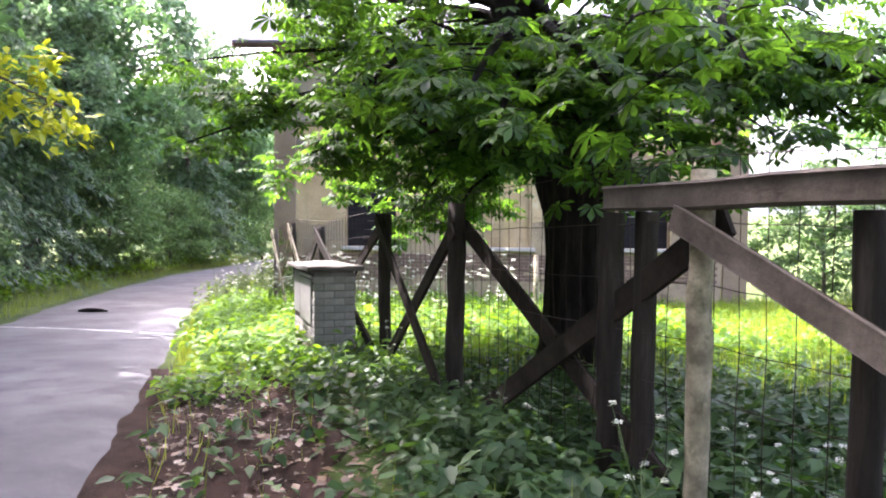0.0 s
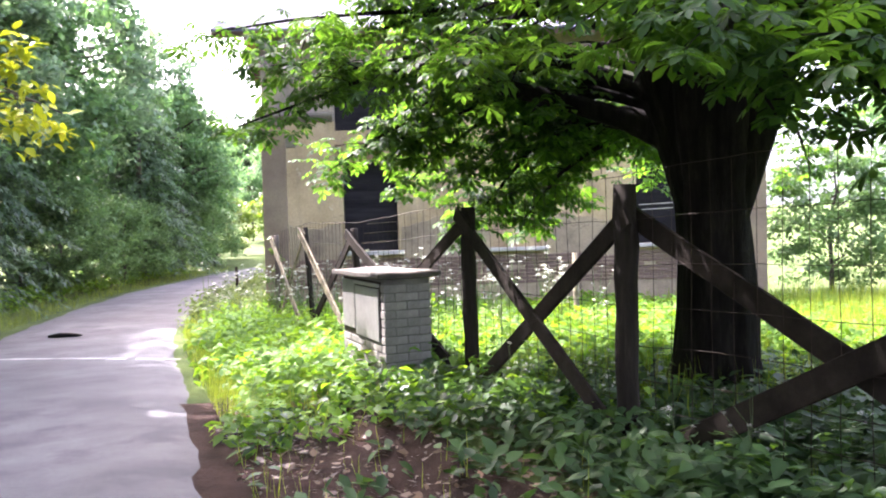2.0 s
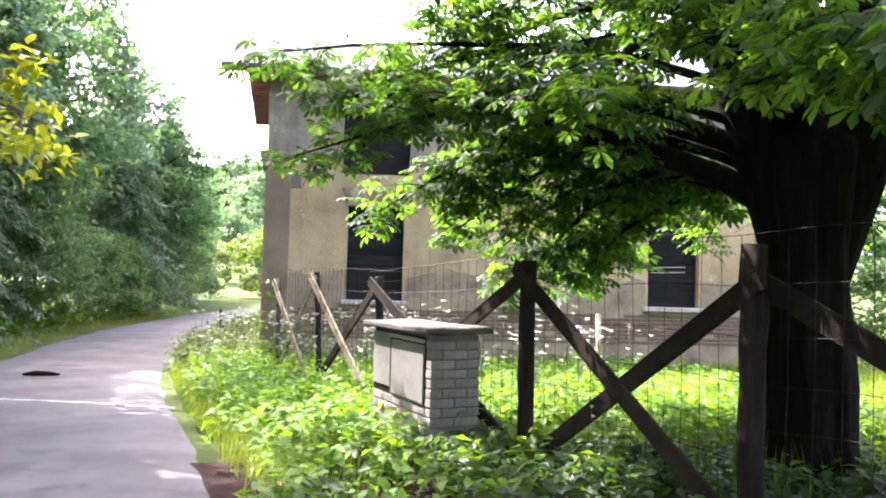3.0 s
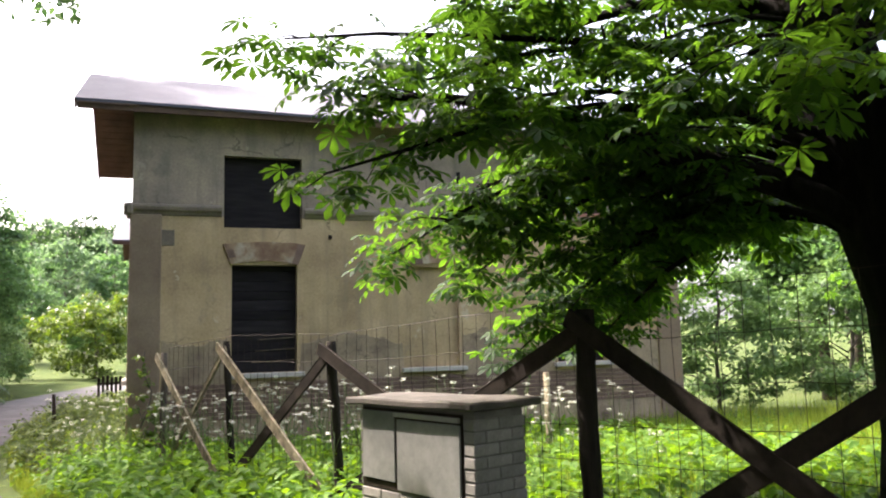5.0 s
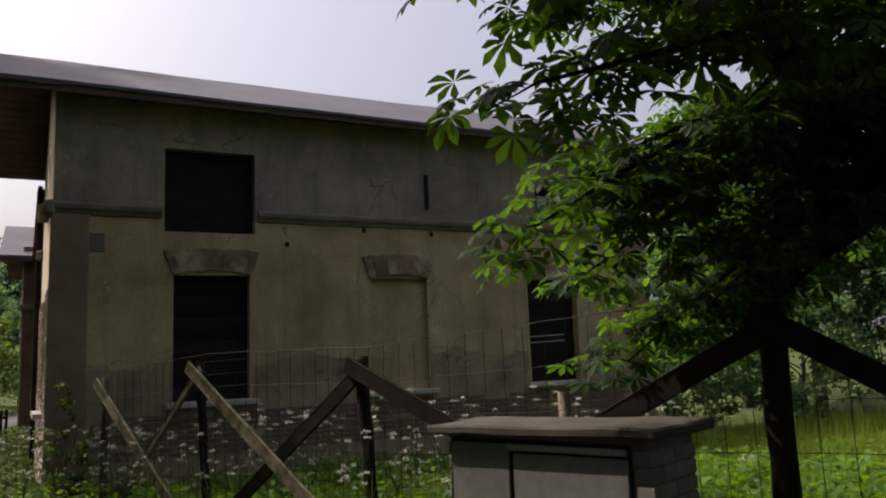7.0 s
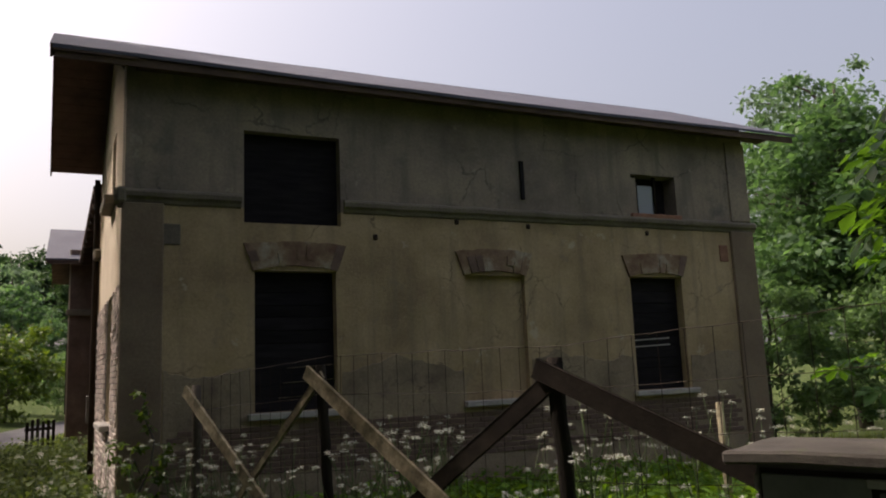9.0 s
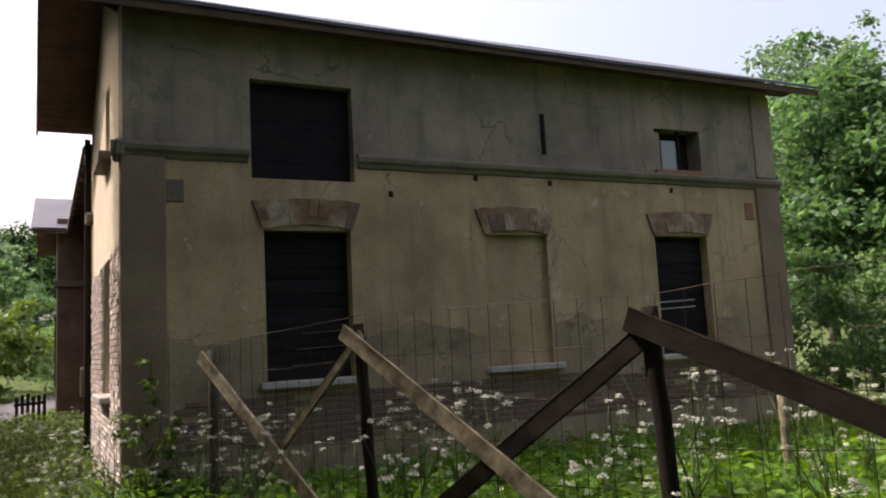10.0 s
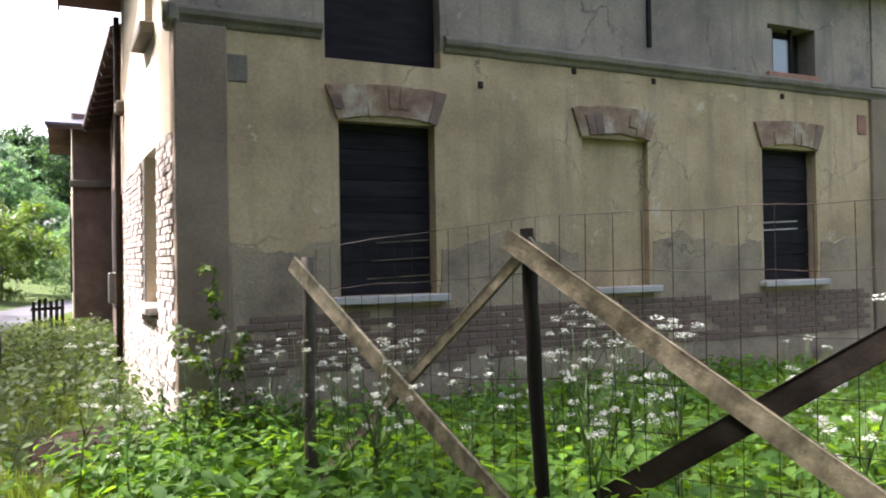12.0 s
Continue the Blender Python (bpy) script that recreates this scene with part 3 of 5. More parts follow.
# gable roof: sheet, boards below, bargeboards
def gable_roof(x0, x1, ya, yr, yb, ze, zr, holder, wallx):
    for y0, y1 in ((ya, yr), (yb, yr)):
        bm = bmesh.new()
        n = 24
        t = []
        for i in range(n + 1):
            x = x0 + (x1 - x0) * i / n
            sag = -0.035 * math.sin(math.pi * i / n) + 0.012 * noise.noise(Vector((x * 0.8, y0, 0)))
            t.append([bm.verts.new(p) for p in ((x, y0, ze + sag), (x, y1, zr + sag), (x, y1, zr + sag - 0.05), (x, y0, ze + sag - 0.05))])
        for p, q in zip(t, t[1:]):
            for k in range(4):
                bm.faces.new((p[k], p[(k + 1) % 4], q[(k + 1) % 4], q[k]))
        bm.faces.new(t[0])
        bm.faces.new(t[-1])
        bmesh.ops.recalc_face_normals(bm, faces=bm.faces[:])
        part("roof", bm, M_ROOF, holder, "grey sheet roof slope")
        # boarded underside beside the gable
        m = 16
        for i in range(m):
            u0, u1 = i / m, (i + 0.94) / m
            bm = bmesh.new()
            p = [(x0 + 0.03, y0 + (y1 - y0) * u, ze + (zr - ze) * u - 0.06 - d) for u, d in ((u0, 0), (u1, 0), (u1, 0.025), (u0, 0.025))]
            q = [(wallx + 0.1, b_, c_) for _, b_, c_ in p]
            pv, qv = [bm.verts.new(v) for v in p], [bm.verts.new(v) for v in q]
            for k in range(4):
                bm.faces.new((pv[k], pv[(k + 1) % 4], qv[(k + 1) % 4], qv[k]))
            bm.faces.new(pv)
            bm.faces.new(qv[::-1])
            bmesh.ops.recalc_face_normals(bm, faces=bm.faces[:])
            part("soffit_board", bm, M_SOFFIT, holder)
        part("bargeboard", bar(bmesh.new(), (x0 + 0.015, y0, ze - 0.1), (x0 + 0.015, y1, zr - 0.1), 0.16, 0.03, (1, 0, 0), 0.004), M_SOFFIT, holder, "brown bargeboard along the gable edge")
    part("gutter_board", boxed(x0 + 0.05, x1 - 0.05, ya + 0.03, ya + 0.06, ze - 0.17, ze - 0.056, 0.004), M_SOFFIT, holder)
    bm = bmesh.new()
    box(bm, wallx + 0.1, x1 - 0.4, ya + 0.062, Y0 + (ya - 18.4) + 0.1, ze - 0.075, ze - 0.055)
    part("eave_soffit", bm, M_SOFFIT, holder)


gable_roof(-4.17, 8.48, 18.4, 21.5, 24.6, 5.62, 7.06, house, X0)


# gable wall towards the lane: a pentagon slab with a tall window, brick below and plaster above
def gable_wall(x, ya, yb, yr, z0, ze, zr, thick, holes):
    bm = bmesh.new()
    ys = sorted({ya, yb, yr, *[h[0] for h in holes], *[h[1] for h in holes]})
    top = lambda y: ze + (zr - ze) * (1 - abs(y - yr) / ((yb - ya) / 2))
    for y0, y1 in zip(ys, ys[1:]):
        cuts = [z0] + [v for h in holes if h[0] <= (y0 + y1) / 2 <= h[1] for v in (h[2], h[3])] + [None]
        for k in range(0, len(cuts), 2):
            lo = cuts[k]
            hi0, hi1 = (top(y0), top(y1)) if cuts[k + 1] is None else (cuts[k + 1],) * 2
            vv = [bm.verts.new(p) for xx in (x, x + thick) for p in ((xx, y0, lo), (xx, y1, lo), (xx, y1, hi1), (xx, y0, hi0))]
            bm.faces.new(vv[:4][::-1])
            bm.faces.new(vv[4:])
            for q in range(4):
                bm.faces.new((vv[q], vv[(q + 1) % 4], vv[4 + (q + 1) % 4], vv[4 + q]))
    bmesh.ops.remove_doubles(bm, verts=bm.verts[:], dist=0.0005)
    bmesh.ops.recalc_face_normals(bm, faces=bm.faces[:])
    return bm


GW = [(20.3, 21.4, 0.9, 2.75), (20.5, 21.2, 4.2, 5.2)]
part("gable_wall", gable_wall(X0, Y0 + 0.452, Y1 - 0.452, 21.5, ZB, 5.7, 6.75, 0.45, GW), M_SUNNY, house, "cream plaster gable wall over brick, tone lightened for sun")
part("sill", boxed(X0 - 0.16, X0 + 0.25, 20.15, 21.55, 0.81, 0.898, 0.012), M_STONE, house, "pale stone window sill")
part("sill", boxed(X0 - 0.16, X0 + 0.25, 20.35, 21.35, 4.06, 4.198, 0.012), M_CORNICE, house)
w = part("window", boxed(X0 + 0.2, X0 + 0.23, 20.302, 21.398, 0.9, 2.75), M_BOARD, house, "boarded gable window")
w = part("window", boxed(X0 + 0.2, X0 + 0.23, 20.502, 21.198, 4.2, 5.2), M_BOARD, house, "boarded gable window")
bm = bmesh.new()
box(bm, X0 - 0.1, X0 + 0.02, Y0 - 0.1, Y0 + 0.3, ZC0 - 0.02, ZC0 + 0.19, 0.03)
part("cornice_return", bm, M_CORNICE, house)
part("cornice_return", boxed(X0 - 0.12, X0 + 0.02, Y1 - 0.35, Y1 - 0.05, ZC0 - 0.02, ZC0 + 0.19, 0.03), M_CORNICE, house)
part("downpipe", tube(bmesh.new(), [(X0 - 0.08, Y1 - 0.1, z) for z in (-0.6, 1, 3, 4.5, 5.3)], [0.05] * 5, 10), M_METAL, house, "rusty downpipe")
# set-back middle part of the house and the far wing
part("middle_wall", pierced(bmesh.new(), -3.15, -2.7, ZB, 5.3, 24.25, 34.6, []), M_BRICK_OLD, house, "pale brick wall of the set-back middle part")
part("window", boxed(-3.22, -3.14, 27.2, 28.2, 0.5, 2.9, 0.01), M_BOARD, house, "dark tall doorway")
bm = bmesh.new()
vs = [bm.verts.new(p) for p in ((-3.6, 24.7, 5.33), (-3.87, 34.1, 5.2), (0.5, 34.1, 6.7), (0.5, 24.7, 6.83), (-3.6, 24.7, 5.25), (-3.87, 34.1, 5.12), (0.5, 34.1, 6.62), (0.5, 24.7, 6.75))]
for f in ((0, 1, 2, 3), (7, 6, 5, 4), (0, 4, 5, 1), (2, 6, 7, 3), (1, 5, 6, 2), (0, 3, 7, 4)):
    bm.faces.new([vs[k] for k in f])
part("middle_roof", bm, M_SOFFIT, house, "dark boarded canopy roof over the middle part")
for k in range(12):
    yy = 25.0 + 0.8 * k
    part("rafter", bar(bmesh.new(), (-3.56 - 0.028 * (yy - 24.7), yy, 5.17 - 0.014 * (yy - 24.7)), (-2.9, yy, 5.4 - 0.014 * (yy - 24.7)), 0.12, 0.08, (0, 1, 0), 0.004, cuts=1), M_SOFFIT, house)
part("far_wing_wall", boxed(-4.1, 6.0, 34.6, 40.0, -1.2, 5.6), M_BRICK_OLD, house, "dark brick wall of the far wing")
part("far_wing_front", boxed(-4.14, -4.102, 34.58, 40.02, -1.2, 5.6), M_SUNNY, house, "cream front of the far wing, tone lightened for sun")
part("window", boxed(-4.2, -4.142, 36.5, 37.6, 0.6, 2.8, 0.01), M_BOARD, house)
part("cornice", boxed(-4.2, 0, 34.5, 34.598, 3.55, 3.75, 0.02), M_CORNICE, house)
gable_roof(-4.8, 6.5, 34.2, 37.3, 40.4, 5.27, 6.71, house, -4.1)
part("junction_box", boxed(-3.42, -3.16, 25.6, 25.9, 0.7, 1.25, 0.02), M_DOOR, house, "small grey meter box on the wall")

# ---- fence of round posts, crossed boards and wire ----
POSTS = [(3.25, 1.55, 1.72), (2.10, 4.40, 1.88), (1.00, 7.18, 1.78), (0.19, 9.54, 1.70), (-1.05, 12.42, 1.52), (-1.93, 14.56, 1.55), (-2.67, 16.38, 1.42)]
LINE = Vector((POSTS[1][0] - POSTS[-1][0], POSTS[1][1] - POSTS[-1][1], 0)).normalized()
OUT = Vector((-LINE.y, LINE.x, 0))
if OUT.x > 0:
    OUT = -OUT
fence = tagged(new("fence"), "wooden fence with crossed boards and wire netting along the lane", "fence")
fence.location = (0.19, 9.54, 0)


def fence_part(name, bm, mat, label=""):
    ob = part(name, bm, mat, fence, label)
    ob.matrix_parent_inverse = Matrix.Translation((-0.19, -9.54, 0))
    return ob


for k, (x, y, h) in enumerate(POSTS):
    g = ground_z(x, y)
    r = 0.072 if k in (2, 3) else (0.056 if k < 4 else 0.05 if k == 4 else 0.042)
    n = 10
    lean = Vector((0.11, 0.02, 0)) if k in (4, 5) else Vector((random.uniform(-0.02, 0.02), random.uniform(-0.02, 0.02), 0))
    pts = [Vector((x, y, g - 0.25 + (h - g + 0.25) * i / n)) + lean * (1 - i / n) + Vector((random.uniform(-1, 1), random.uniform(-1, 1), 0)) * 0.007 for i in range(n + 1)]
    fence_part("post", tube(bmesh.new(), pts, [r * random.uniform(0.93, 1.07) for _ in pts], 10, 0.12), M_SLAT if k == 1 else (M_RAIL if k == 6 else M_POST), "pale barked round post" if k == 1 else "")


def brace(a, b, za, zb, mat, off, w=0.13):
    """One board from the head of post a to the foot of post b, on the lane side of the posts."""
    pa, pb = POSTS[a], POSTS[b]
    A = Vector((pa[0], pa[1], pa[2] - za)) + OUT * off
    B = Vector((pb[0], pb[1], ground_z(pb[0], pb[1]) + zb)) + OUT * off
    A = A + (A - B).normalized() * 0.1
    fence_part("board", bar(bmesh.new(), A, B, w, 0.032, OUT, 0.004, 0.003), mat, "pale weathered board in a sunlit tone" if mat is M_SLAT else "")


# dark boards have tree shade in their colour, pale ones the sun
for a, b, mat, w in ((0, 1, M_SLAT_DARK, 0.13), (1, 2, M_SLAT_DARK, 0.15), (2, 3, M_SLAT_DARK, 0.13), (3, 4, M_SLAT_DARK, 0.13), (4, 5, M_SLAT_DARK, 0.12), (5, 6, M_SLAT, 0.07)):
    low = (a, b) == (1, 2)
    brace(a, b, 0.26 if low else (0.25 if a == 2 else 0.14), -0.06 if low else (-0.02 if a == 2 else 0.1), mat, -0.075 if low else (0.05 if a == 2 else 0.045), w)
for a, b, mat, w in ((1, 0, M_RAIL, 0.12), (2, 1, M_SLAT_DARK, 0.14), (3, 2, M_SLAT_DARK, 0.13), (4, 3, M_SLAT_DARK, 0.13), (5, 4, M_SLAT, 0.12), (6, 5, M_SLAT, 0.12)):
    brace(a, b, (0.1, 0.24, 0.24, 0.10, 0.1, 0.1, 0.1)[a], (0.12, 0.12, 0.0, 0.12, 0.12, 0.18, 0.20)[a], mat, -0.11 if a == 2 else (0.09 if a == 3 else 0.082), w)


def netting():
    """Square wire netting behind the posts, sagging a little between them."""
    vs, fs = [], []

    def wire(p, q, r=0.0026):
        p, q = Vector(p), Vector(q)
        t = (q - p).normalized()
        u = t.cross(Vector((0.3, 0.2, 0.93)) if abs(t.z) < 0.9 else Vector((1, 0, 0))).normalized() * r
        v = t.cross(u).normalized() * r
        o = len(vs)
        for e in (p, q):
            vs.extend([tuple(e + u), tuple(e - u * 0.5 + v * 0.87), tuple(e - u * 0.5 - v * 0.87)])
        fs.extend([(o, o + 1, o + 4, o + 3), (o + 1, o + 2, o + 5, o + 4), (o + 2, o, o + 3, o + 5)])
    for a, b in zip(POSTS, POSTS[1:]):
        n = max(2, int(math.dist(a[:2], b[:2]) / 0.16))
        grid = []
        for i in range(n + 1):
            u = i / n
            x, y = a[0] + (b[0] - a[0]) * u, a[1] + (b[1] - a[1]) * u
            g, col = ground_z(x, y), []
            h = a[2] + (b[2] - a[2]) * u + 0.22
            for z in (0.08, 0.22, 0.36, 0.52, 0.70, 0.90, 1.12, 1.34):
                q = Vector((x, y, g + z * (h - g) / 1.45)) - OUT * (0.075 + 0.02 * noise.noise(Vector((x * 2, y * 2, z * 3)))) + Vector((0, 0, 0.015 * noise.noise(Vector((x * 3, y * 3, z)))))
                col.append(q)
            grid.append(col)
        for i in range(n):
            for j in range(8):
                wire(grid[i][j], grid[i + 1][j], 0.003 if j == 7 else 0.0026)
        for col in grid:
            for p, q in zip(col, col[1:]):
                wire(p, q, 0.0026)
    return mesh_np("wire_netting", vs, fs, M_METAL)


net = new("wire_netting", netting())
net.parent = fence
net.matrix_parent_inverse = Matrix.Translation((-0.19, -9.54, 0))
tagged(net, "rusty square wire netting", kind="stuff")

# ---- the old timber frame beside the fence ----
rack = tagged(new("timber_frame"), "dark timber frame with a heavy top beam beside the fence", "timber frame")
for x, y, r in ((1.86, 5.22, 0.07), (1.99, 4.98, 0.062), (2.46, 3.66, 0.062), (3.3, 1.6, 0.07)):
    g = ground_z(x, y)
    pts = [(x + random.uniform(-0.008, 0.008), y + random.uniform(-0.008, 0.008), g - 0.3 + (1.70 - g + 0.3) * i / 8) for i in range(9)]
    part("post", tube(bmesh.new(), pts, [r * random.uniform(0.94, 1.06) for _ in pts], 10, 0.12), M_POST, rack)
part("beam", bar(bmesh.new(), (1.82, 5.08, 1.765), (3.28, 1.2, 1.80), 0.13, 0.11, (0.93, 0.37, 0), 0.014, 0.006, 10), M_RAIL, rack, "grey weathered squared beam")

# ---- the brick cabinet in the fence line ----
# its own axes: u along the door side, v along the narrow side
CA = Vector((-0.617, 9.616, 0))
CU = (Vector((-1.13, 10.95, 0)) - Vector((-0.62, 9.64, 0))).normalized()
CV = Vector((CU.y, -CU.x, 0))
CW, CD, CH = 1.33, 0.48, 1.04
cab = tagged(new("brick_cabinet"), "small brick meter cabinet with a concrete cap and metal doors", "meter cabinet")
cab.matrix_world = Matrix(((CU.x, CV.x, 0, CA.x), (CU.y, CV.y, 0, CA.y), (0, 0, 1, 0), (0, 0, 0, 1)))
part("core", boxed(0.012, CW - 0.012, 0.012, CD - 0.012, -0.3, CH - 0.005), M_MORTAR, cab)
DU0, DU1, DZ0 = 0.12, CW - 0.03, 0.42
COURSE, BL, BH, BT = 0.083, 0.24, 0.071, 0.11


def brick_mesh(name, l, d, h, mat, seed):
    rnd = random.Random(seed)
    bm = boxed(0, l, 0, d, 0, h, 0.006)
    for v in bm.verts:
        v.co += Vector((rnd.uniform(-1, 1), rnd.uniform(-1, 1), rnd.uniform(-1, 1))) * 0.002
    me = bpy.data.meshes.new(name)
    bm.to_mesh(me)
    bm.free()
    me.materials.append(mat)
    return me


BRICKS = {}


def lay(holder, mat, l, d, h, m):
    """One brick with its lower corner at m; alike bricks share a mesh."""
    key = (mat.name, round(l, 2), round(d, 2), round(h, 3), random.randrange(3))
    if key not in BRICKS:
        BRICKS[key] = brick_mesh("brick", key[1] - 0.011, key[2], h, mat, len(BRICKS))
    ob = new("brick", BRICKS[key])
    ob.parent = holder
    ob.matrix_local = m
    return ob


course = 0
z = -0.25
while z < CH - 0.06:
    for side in range(4):
        ln = CW if side % 2 == 0 else CD
        s = 0.0 if course % 2 == 0 else -BL / 2
        while s < ln - 0.02:
            s0, s1 = max(s, 0), min(s + BL, ln)
            s += BL
            if s1 - s0 < 0.04:
                continue
            jit = random.uniform(-0.003, 0.003)
            if side == 0:
                if z + BH > DZ0 and s1 > DU0 and s0 < DU1:
                    if s0 < DU0 - 0.05:
                        s1 = DU0
                    elif s1 > DU1 + 0.05:
                        s0 = DU1
                    else:
                        continue
                m = pose(s0, jit, z)
            elif side == 2:
                m = pose(s0, CD - 0.02 + jit, z)
            elif side == 1:
                m = pose(CW + jit, s0, z, 0, 0, 90)
            else:
                m = pose(0.02 + jit, s0, z, 0, 0, 90)
            lay(cab, M_SANDLIME, s1 - s0, 0.02, BH, m)
    course += 1
    z += COURSE
bm = boxed(-0.08, CW + 0.09, -0.09, CD + 0.09, CH, CH + 0.055, 0.012)
bmesh.ops.subdivide_edges(bm, edges=bm.edges[:], cuts=4, use_grid_fill=True)
for v in bm.verts:
    v.co += Vector((0, 0, 0.012 * noise.noise(v.co * 4) - 0.012 * (v.co.x - CW / 2)))
part("cap", bm, M_CAP, cab, "mossy concrete cap slab")
fr = part("door_frame", boxed(DU0, DU1, 0.004, 0.03, DZ0, CH - 0.03), M_METAL, cab, "dark rusty frame")
dl = part("door", boxed(DU0 + 0.012, DU0 + 0.72, -0.016, 0.0, DZ0 + 0.01, CH - 0.10, 0.004), M_DOOR, cab, "grey metal door with rubbed paint")
bm = boxed(DU0 + 0.75, DU1 - 0.012, -0.014, 0.001, DZ0 + 0.06, CH - 0.05, 0.004)
part("door", bm, M_DOOR, cab, "narrow grey metal door")
part("batten", boxed(DU0 + 0.02, DU0 + 0.76, -0.02, 0.004, CH - 0.085, CH - 0.05, 0.004), M_STONE, cab, "pale wooden strip above the doors")

# ---- bricks of the sunny gable, laid one by one ----
gable = [o for o in house.children if o.name.startswith("gable_wall")][0]
part("mortar_bed", boxed(X0 - 0.012, X0 - 0.004, Y0 + 0.452, 20.29, -0.5, 2.74), M_MORTAR, gable)
part("mortar_bed", boxed(X0 - 0.012, X0 - 0.004, 21.41, Y1 - 0.5, -0.5, 2.74), M_MORTAR, gable)
part("mortar_bed", boxed(X0 - 0.012, X0 - 0.004, 20.292, 21.408, -0.5, 0.8), M_MORTAR, gable)
zc, course = -0.4, 0
while zc < 2.68:
    yy = Y0 + 0.21 + (0.0 if course % 2 else -0.13)
    while yy < Y1 - 0.6:
        window = yy + 0.26 > 20.29 and yy < 21.41 and zc > 0.74
        if not window and yy > Y0 - 0.03:
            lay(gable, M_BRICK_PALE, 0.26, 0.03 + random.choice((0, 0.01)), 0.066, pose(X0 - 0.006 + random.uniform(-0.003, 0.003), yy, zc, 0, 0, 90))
        yy += 0.26
    course += 1
    zc += 0.078

# exposed bricks low on the shaded wall
plinth_part = [o for o in house.children if o.name.startswith("plinth")][0]
for course in range(8):
    xx = X0 + 0.55 + (0.13 if course % 2 else 0.0)
    while xx < X1 - 0.85:
        if random.random() < 0.93:
            lay(plinth_part, M_BRICK_OLD, 0.26, 0.02, 0.066, pose(xx, Y0 - 0.026 - random.choice((0, 0.004)), 0.22 + 0.078 * course))
        xx += 0.26

# the house is a little out of square: its gable side leans outwards in plan, away from the shaded front
SKEW = 0.034
for ob in house.children_recursive:
    if ob.data is None or ob.name.startswith(("far_wing", "cornice.", "middle_roof", "rafter")):
        continue
    if ob.data.users == 1 and not ob.name.startswith("brick."):
        xyz = np.empty(len(ob.data.vertices) * 3, np.float32)
        ob.data.vertices.foreach_get("co", xyz)
        xyz = xyz.reshape(-1, 3)
        inside = (xyz[:, 1] > Y0 + 0.3) & (xyz[:, 1] < 33.5)
        xyz[:, 0] -= np.where(inside, SKEW * np.clip(xyz[:, 1] - Y0, 0, 5.8), 0)
        ob.data.vertices.foreach_set("co", xyz.ravel())
    else:
        ob.location.x -= SKEW * max(0, ob.location.y - Y0)

# ---- small things on and beside the lane ----
x, y = -6.9, 17.4
bm = tube(bmesh.new(), [(x - 0.28, y - 0.05, road_top(x, y) + 0.03), (x - 0.1, y, road_top(x, y) + 0.05), (x + 0.12, y + 0.03, road_top(x, y) + 0.04), (x + 0.3, y + 0.08, road_top(x, y) + 0.02)], [0.02, 0.05, 0.045, 0.015], 7, 0.3)
tagged(part("branch_piece", bm, M_BARK), "dark piece of fallen bark lying on the asphalt", "bark")


def joint_strip(x0, x1, y0, y1, w):
    bm, n, prev = bmesh.new(), int(abs(x1 - x0) / 0.06), None
    for i in range(n + 1):
        u = i / n
        x, y = x0 + (x1 - x0) * u, y0 + (y1 - y0) * u + 0.05 * noise.noise(Vector((x0 + u * 5, 0, 1)))
        ww = w * (0.55 + 0.6 * abs(noise.noise(Vector((u * 9, x0, 4)))))
        row = [bm.verts.new((x, y + s * ww, road_top(x, y) + hh)) for s, hh in ((-1, -0.004), (-0.6, 0.007), (0.6, 0.007), (1, -0.004))]
        if prev:
            for k in range(3):
                bm.faces.new((prev[k], row[k], row[k + 1], prev[k + 1]))
        prev = row
    return bm


tagged(part("road_joint", joint_strip(-3.7, -4.35, 13.75, 13.8, 0.06), M_CRACK), "pale filled joint across the asphalt", "road joint", kind="structure")
tagged(part("road_joint", joint_strip(-4.5, -7.4, 13.85, 14.5, 0.055), M_CRACK), "pale filled joint across the asphalt", "road joint", kind="structure")
# marker stake by the lane
x, y = -5.3, 25.5
stake = tagged(part("marker_stake", tube(bmesh.new(), [(x, y, road_z(y) - 0.1), (x + 0.01, y, 0.0), (x - 0.01, y, 0.42)], [0.045, 0.042, 0.04], 8, 0.1), M_POST), "black wooden stake at the edge of the lane", "stake")
# paling fence beyond the house
pale = tagged(new("paling_fence"), "low weathered paling fence beyond the house", "fence")
for k in range(6):
    x, y = -5.08 + 0.135 * k, 33.8 + 0.01 * k
    part("pale", boxed(x - 0.04, x + 0.04, y - 0.012, y + 0.012, -0.75, 0.5 + random.uniform(-0.05, 0.05), 0.005), M_SLAT_DARK, pale)
part("rail", bar(bmesh.new(), (-5.15, 33.83, 0.25), (-4.36, 33.9, 0.27), 0.08, 0.03, (0, 1, 0)), M_SLAT_DARK, pale)
# pale stake standing in the yard
x, y = 2.35, 14.6
g = ground_z(x, y)
tagged(part("yard_stake", tube(bmesh.new(), [(x, y, g - 0.2), (x + 0.01, y, g + 0.5), (x, y + 0.01, 1.02)], [0.045, 0.043, 0.04], 8, 0.1), M_SLAT), "pale weathered stake standing in the grassy yard", "stake")

# ---- trees ----
def limb_path(p, az, reach, rise, droop, n=7):
    pts = []
    for i in range(n + 1):
        u = i / n
        w = 0.10 * reach * noise.noise(Vector((az * 3, u * 2.5, reach)))
        pts.append(Vector(p) + Vector((math.cos(az) * reach * u - math.sin(az) * w, math.sin(az) * reach * u + math.cos(az) * w, rise * math.sin(u * 1.9) - droop * u * u)))
    return pts


def at_path(pts, u):
    k = min(len(pts) - 2, int(u * (len(pts) - 1)))
    return pts[k].lerp(pts[k + 1], u * (len(pts) - 1) - k)


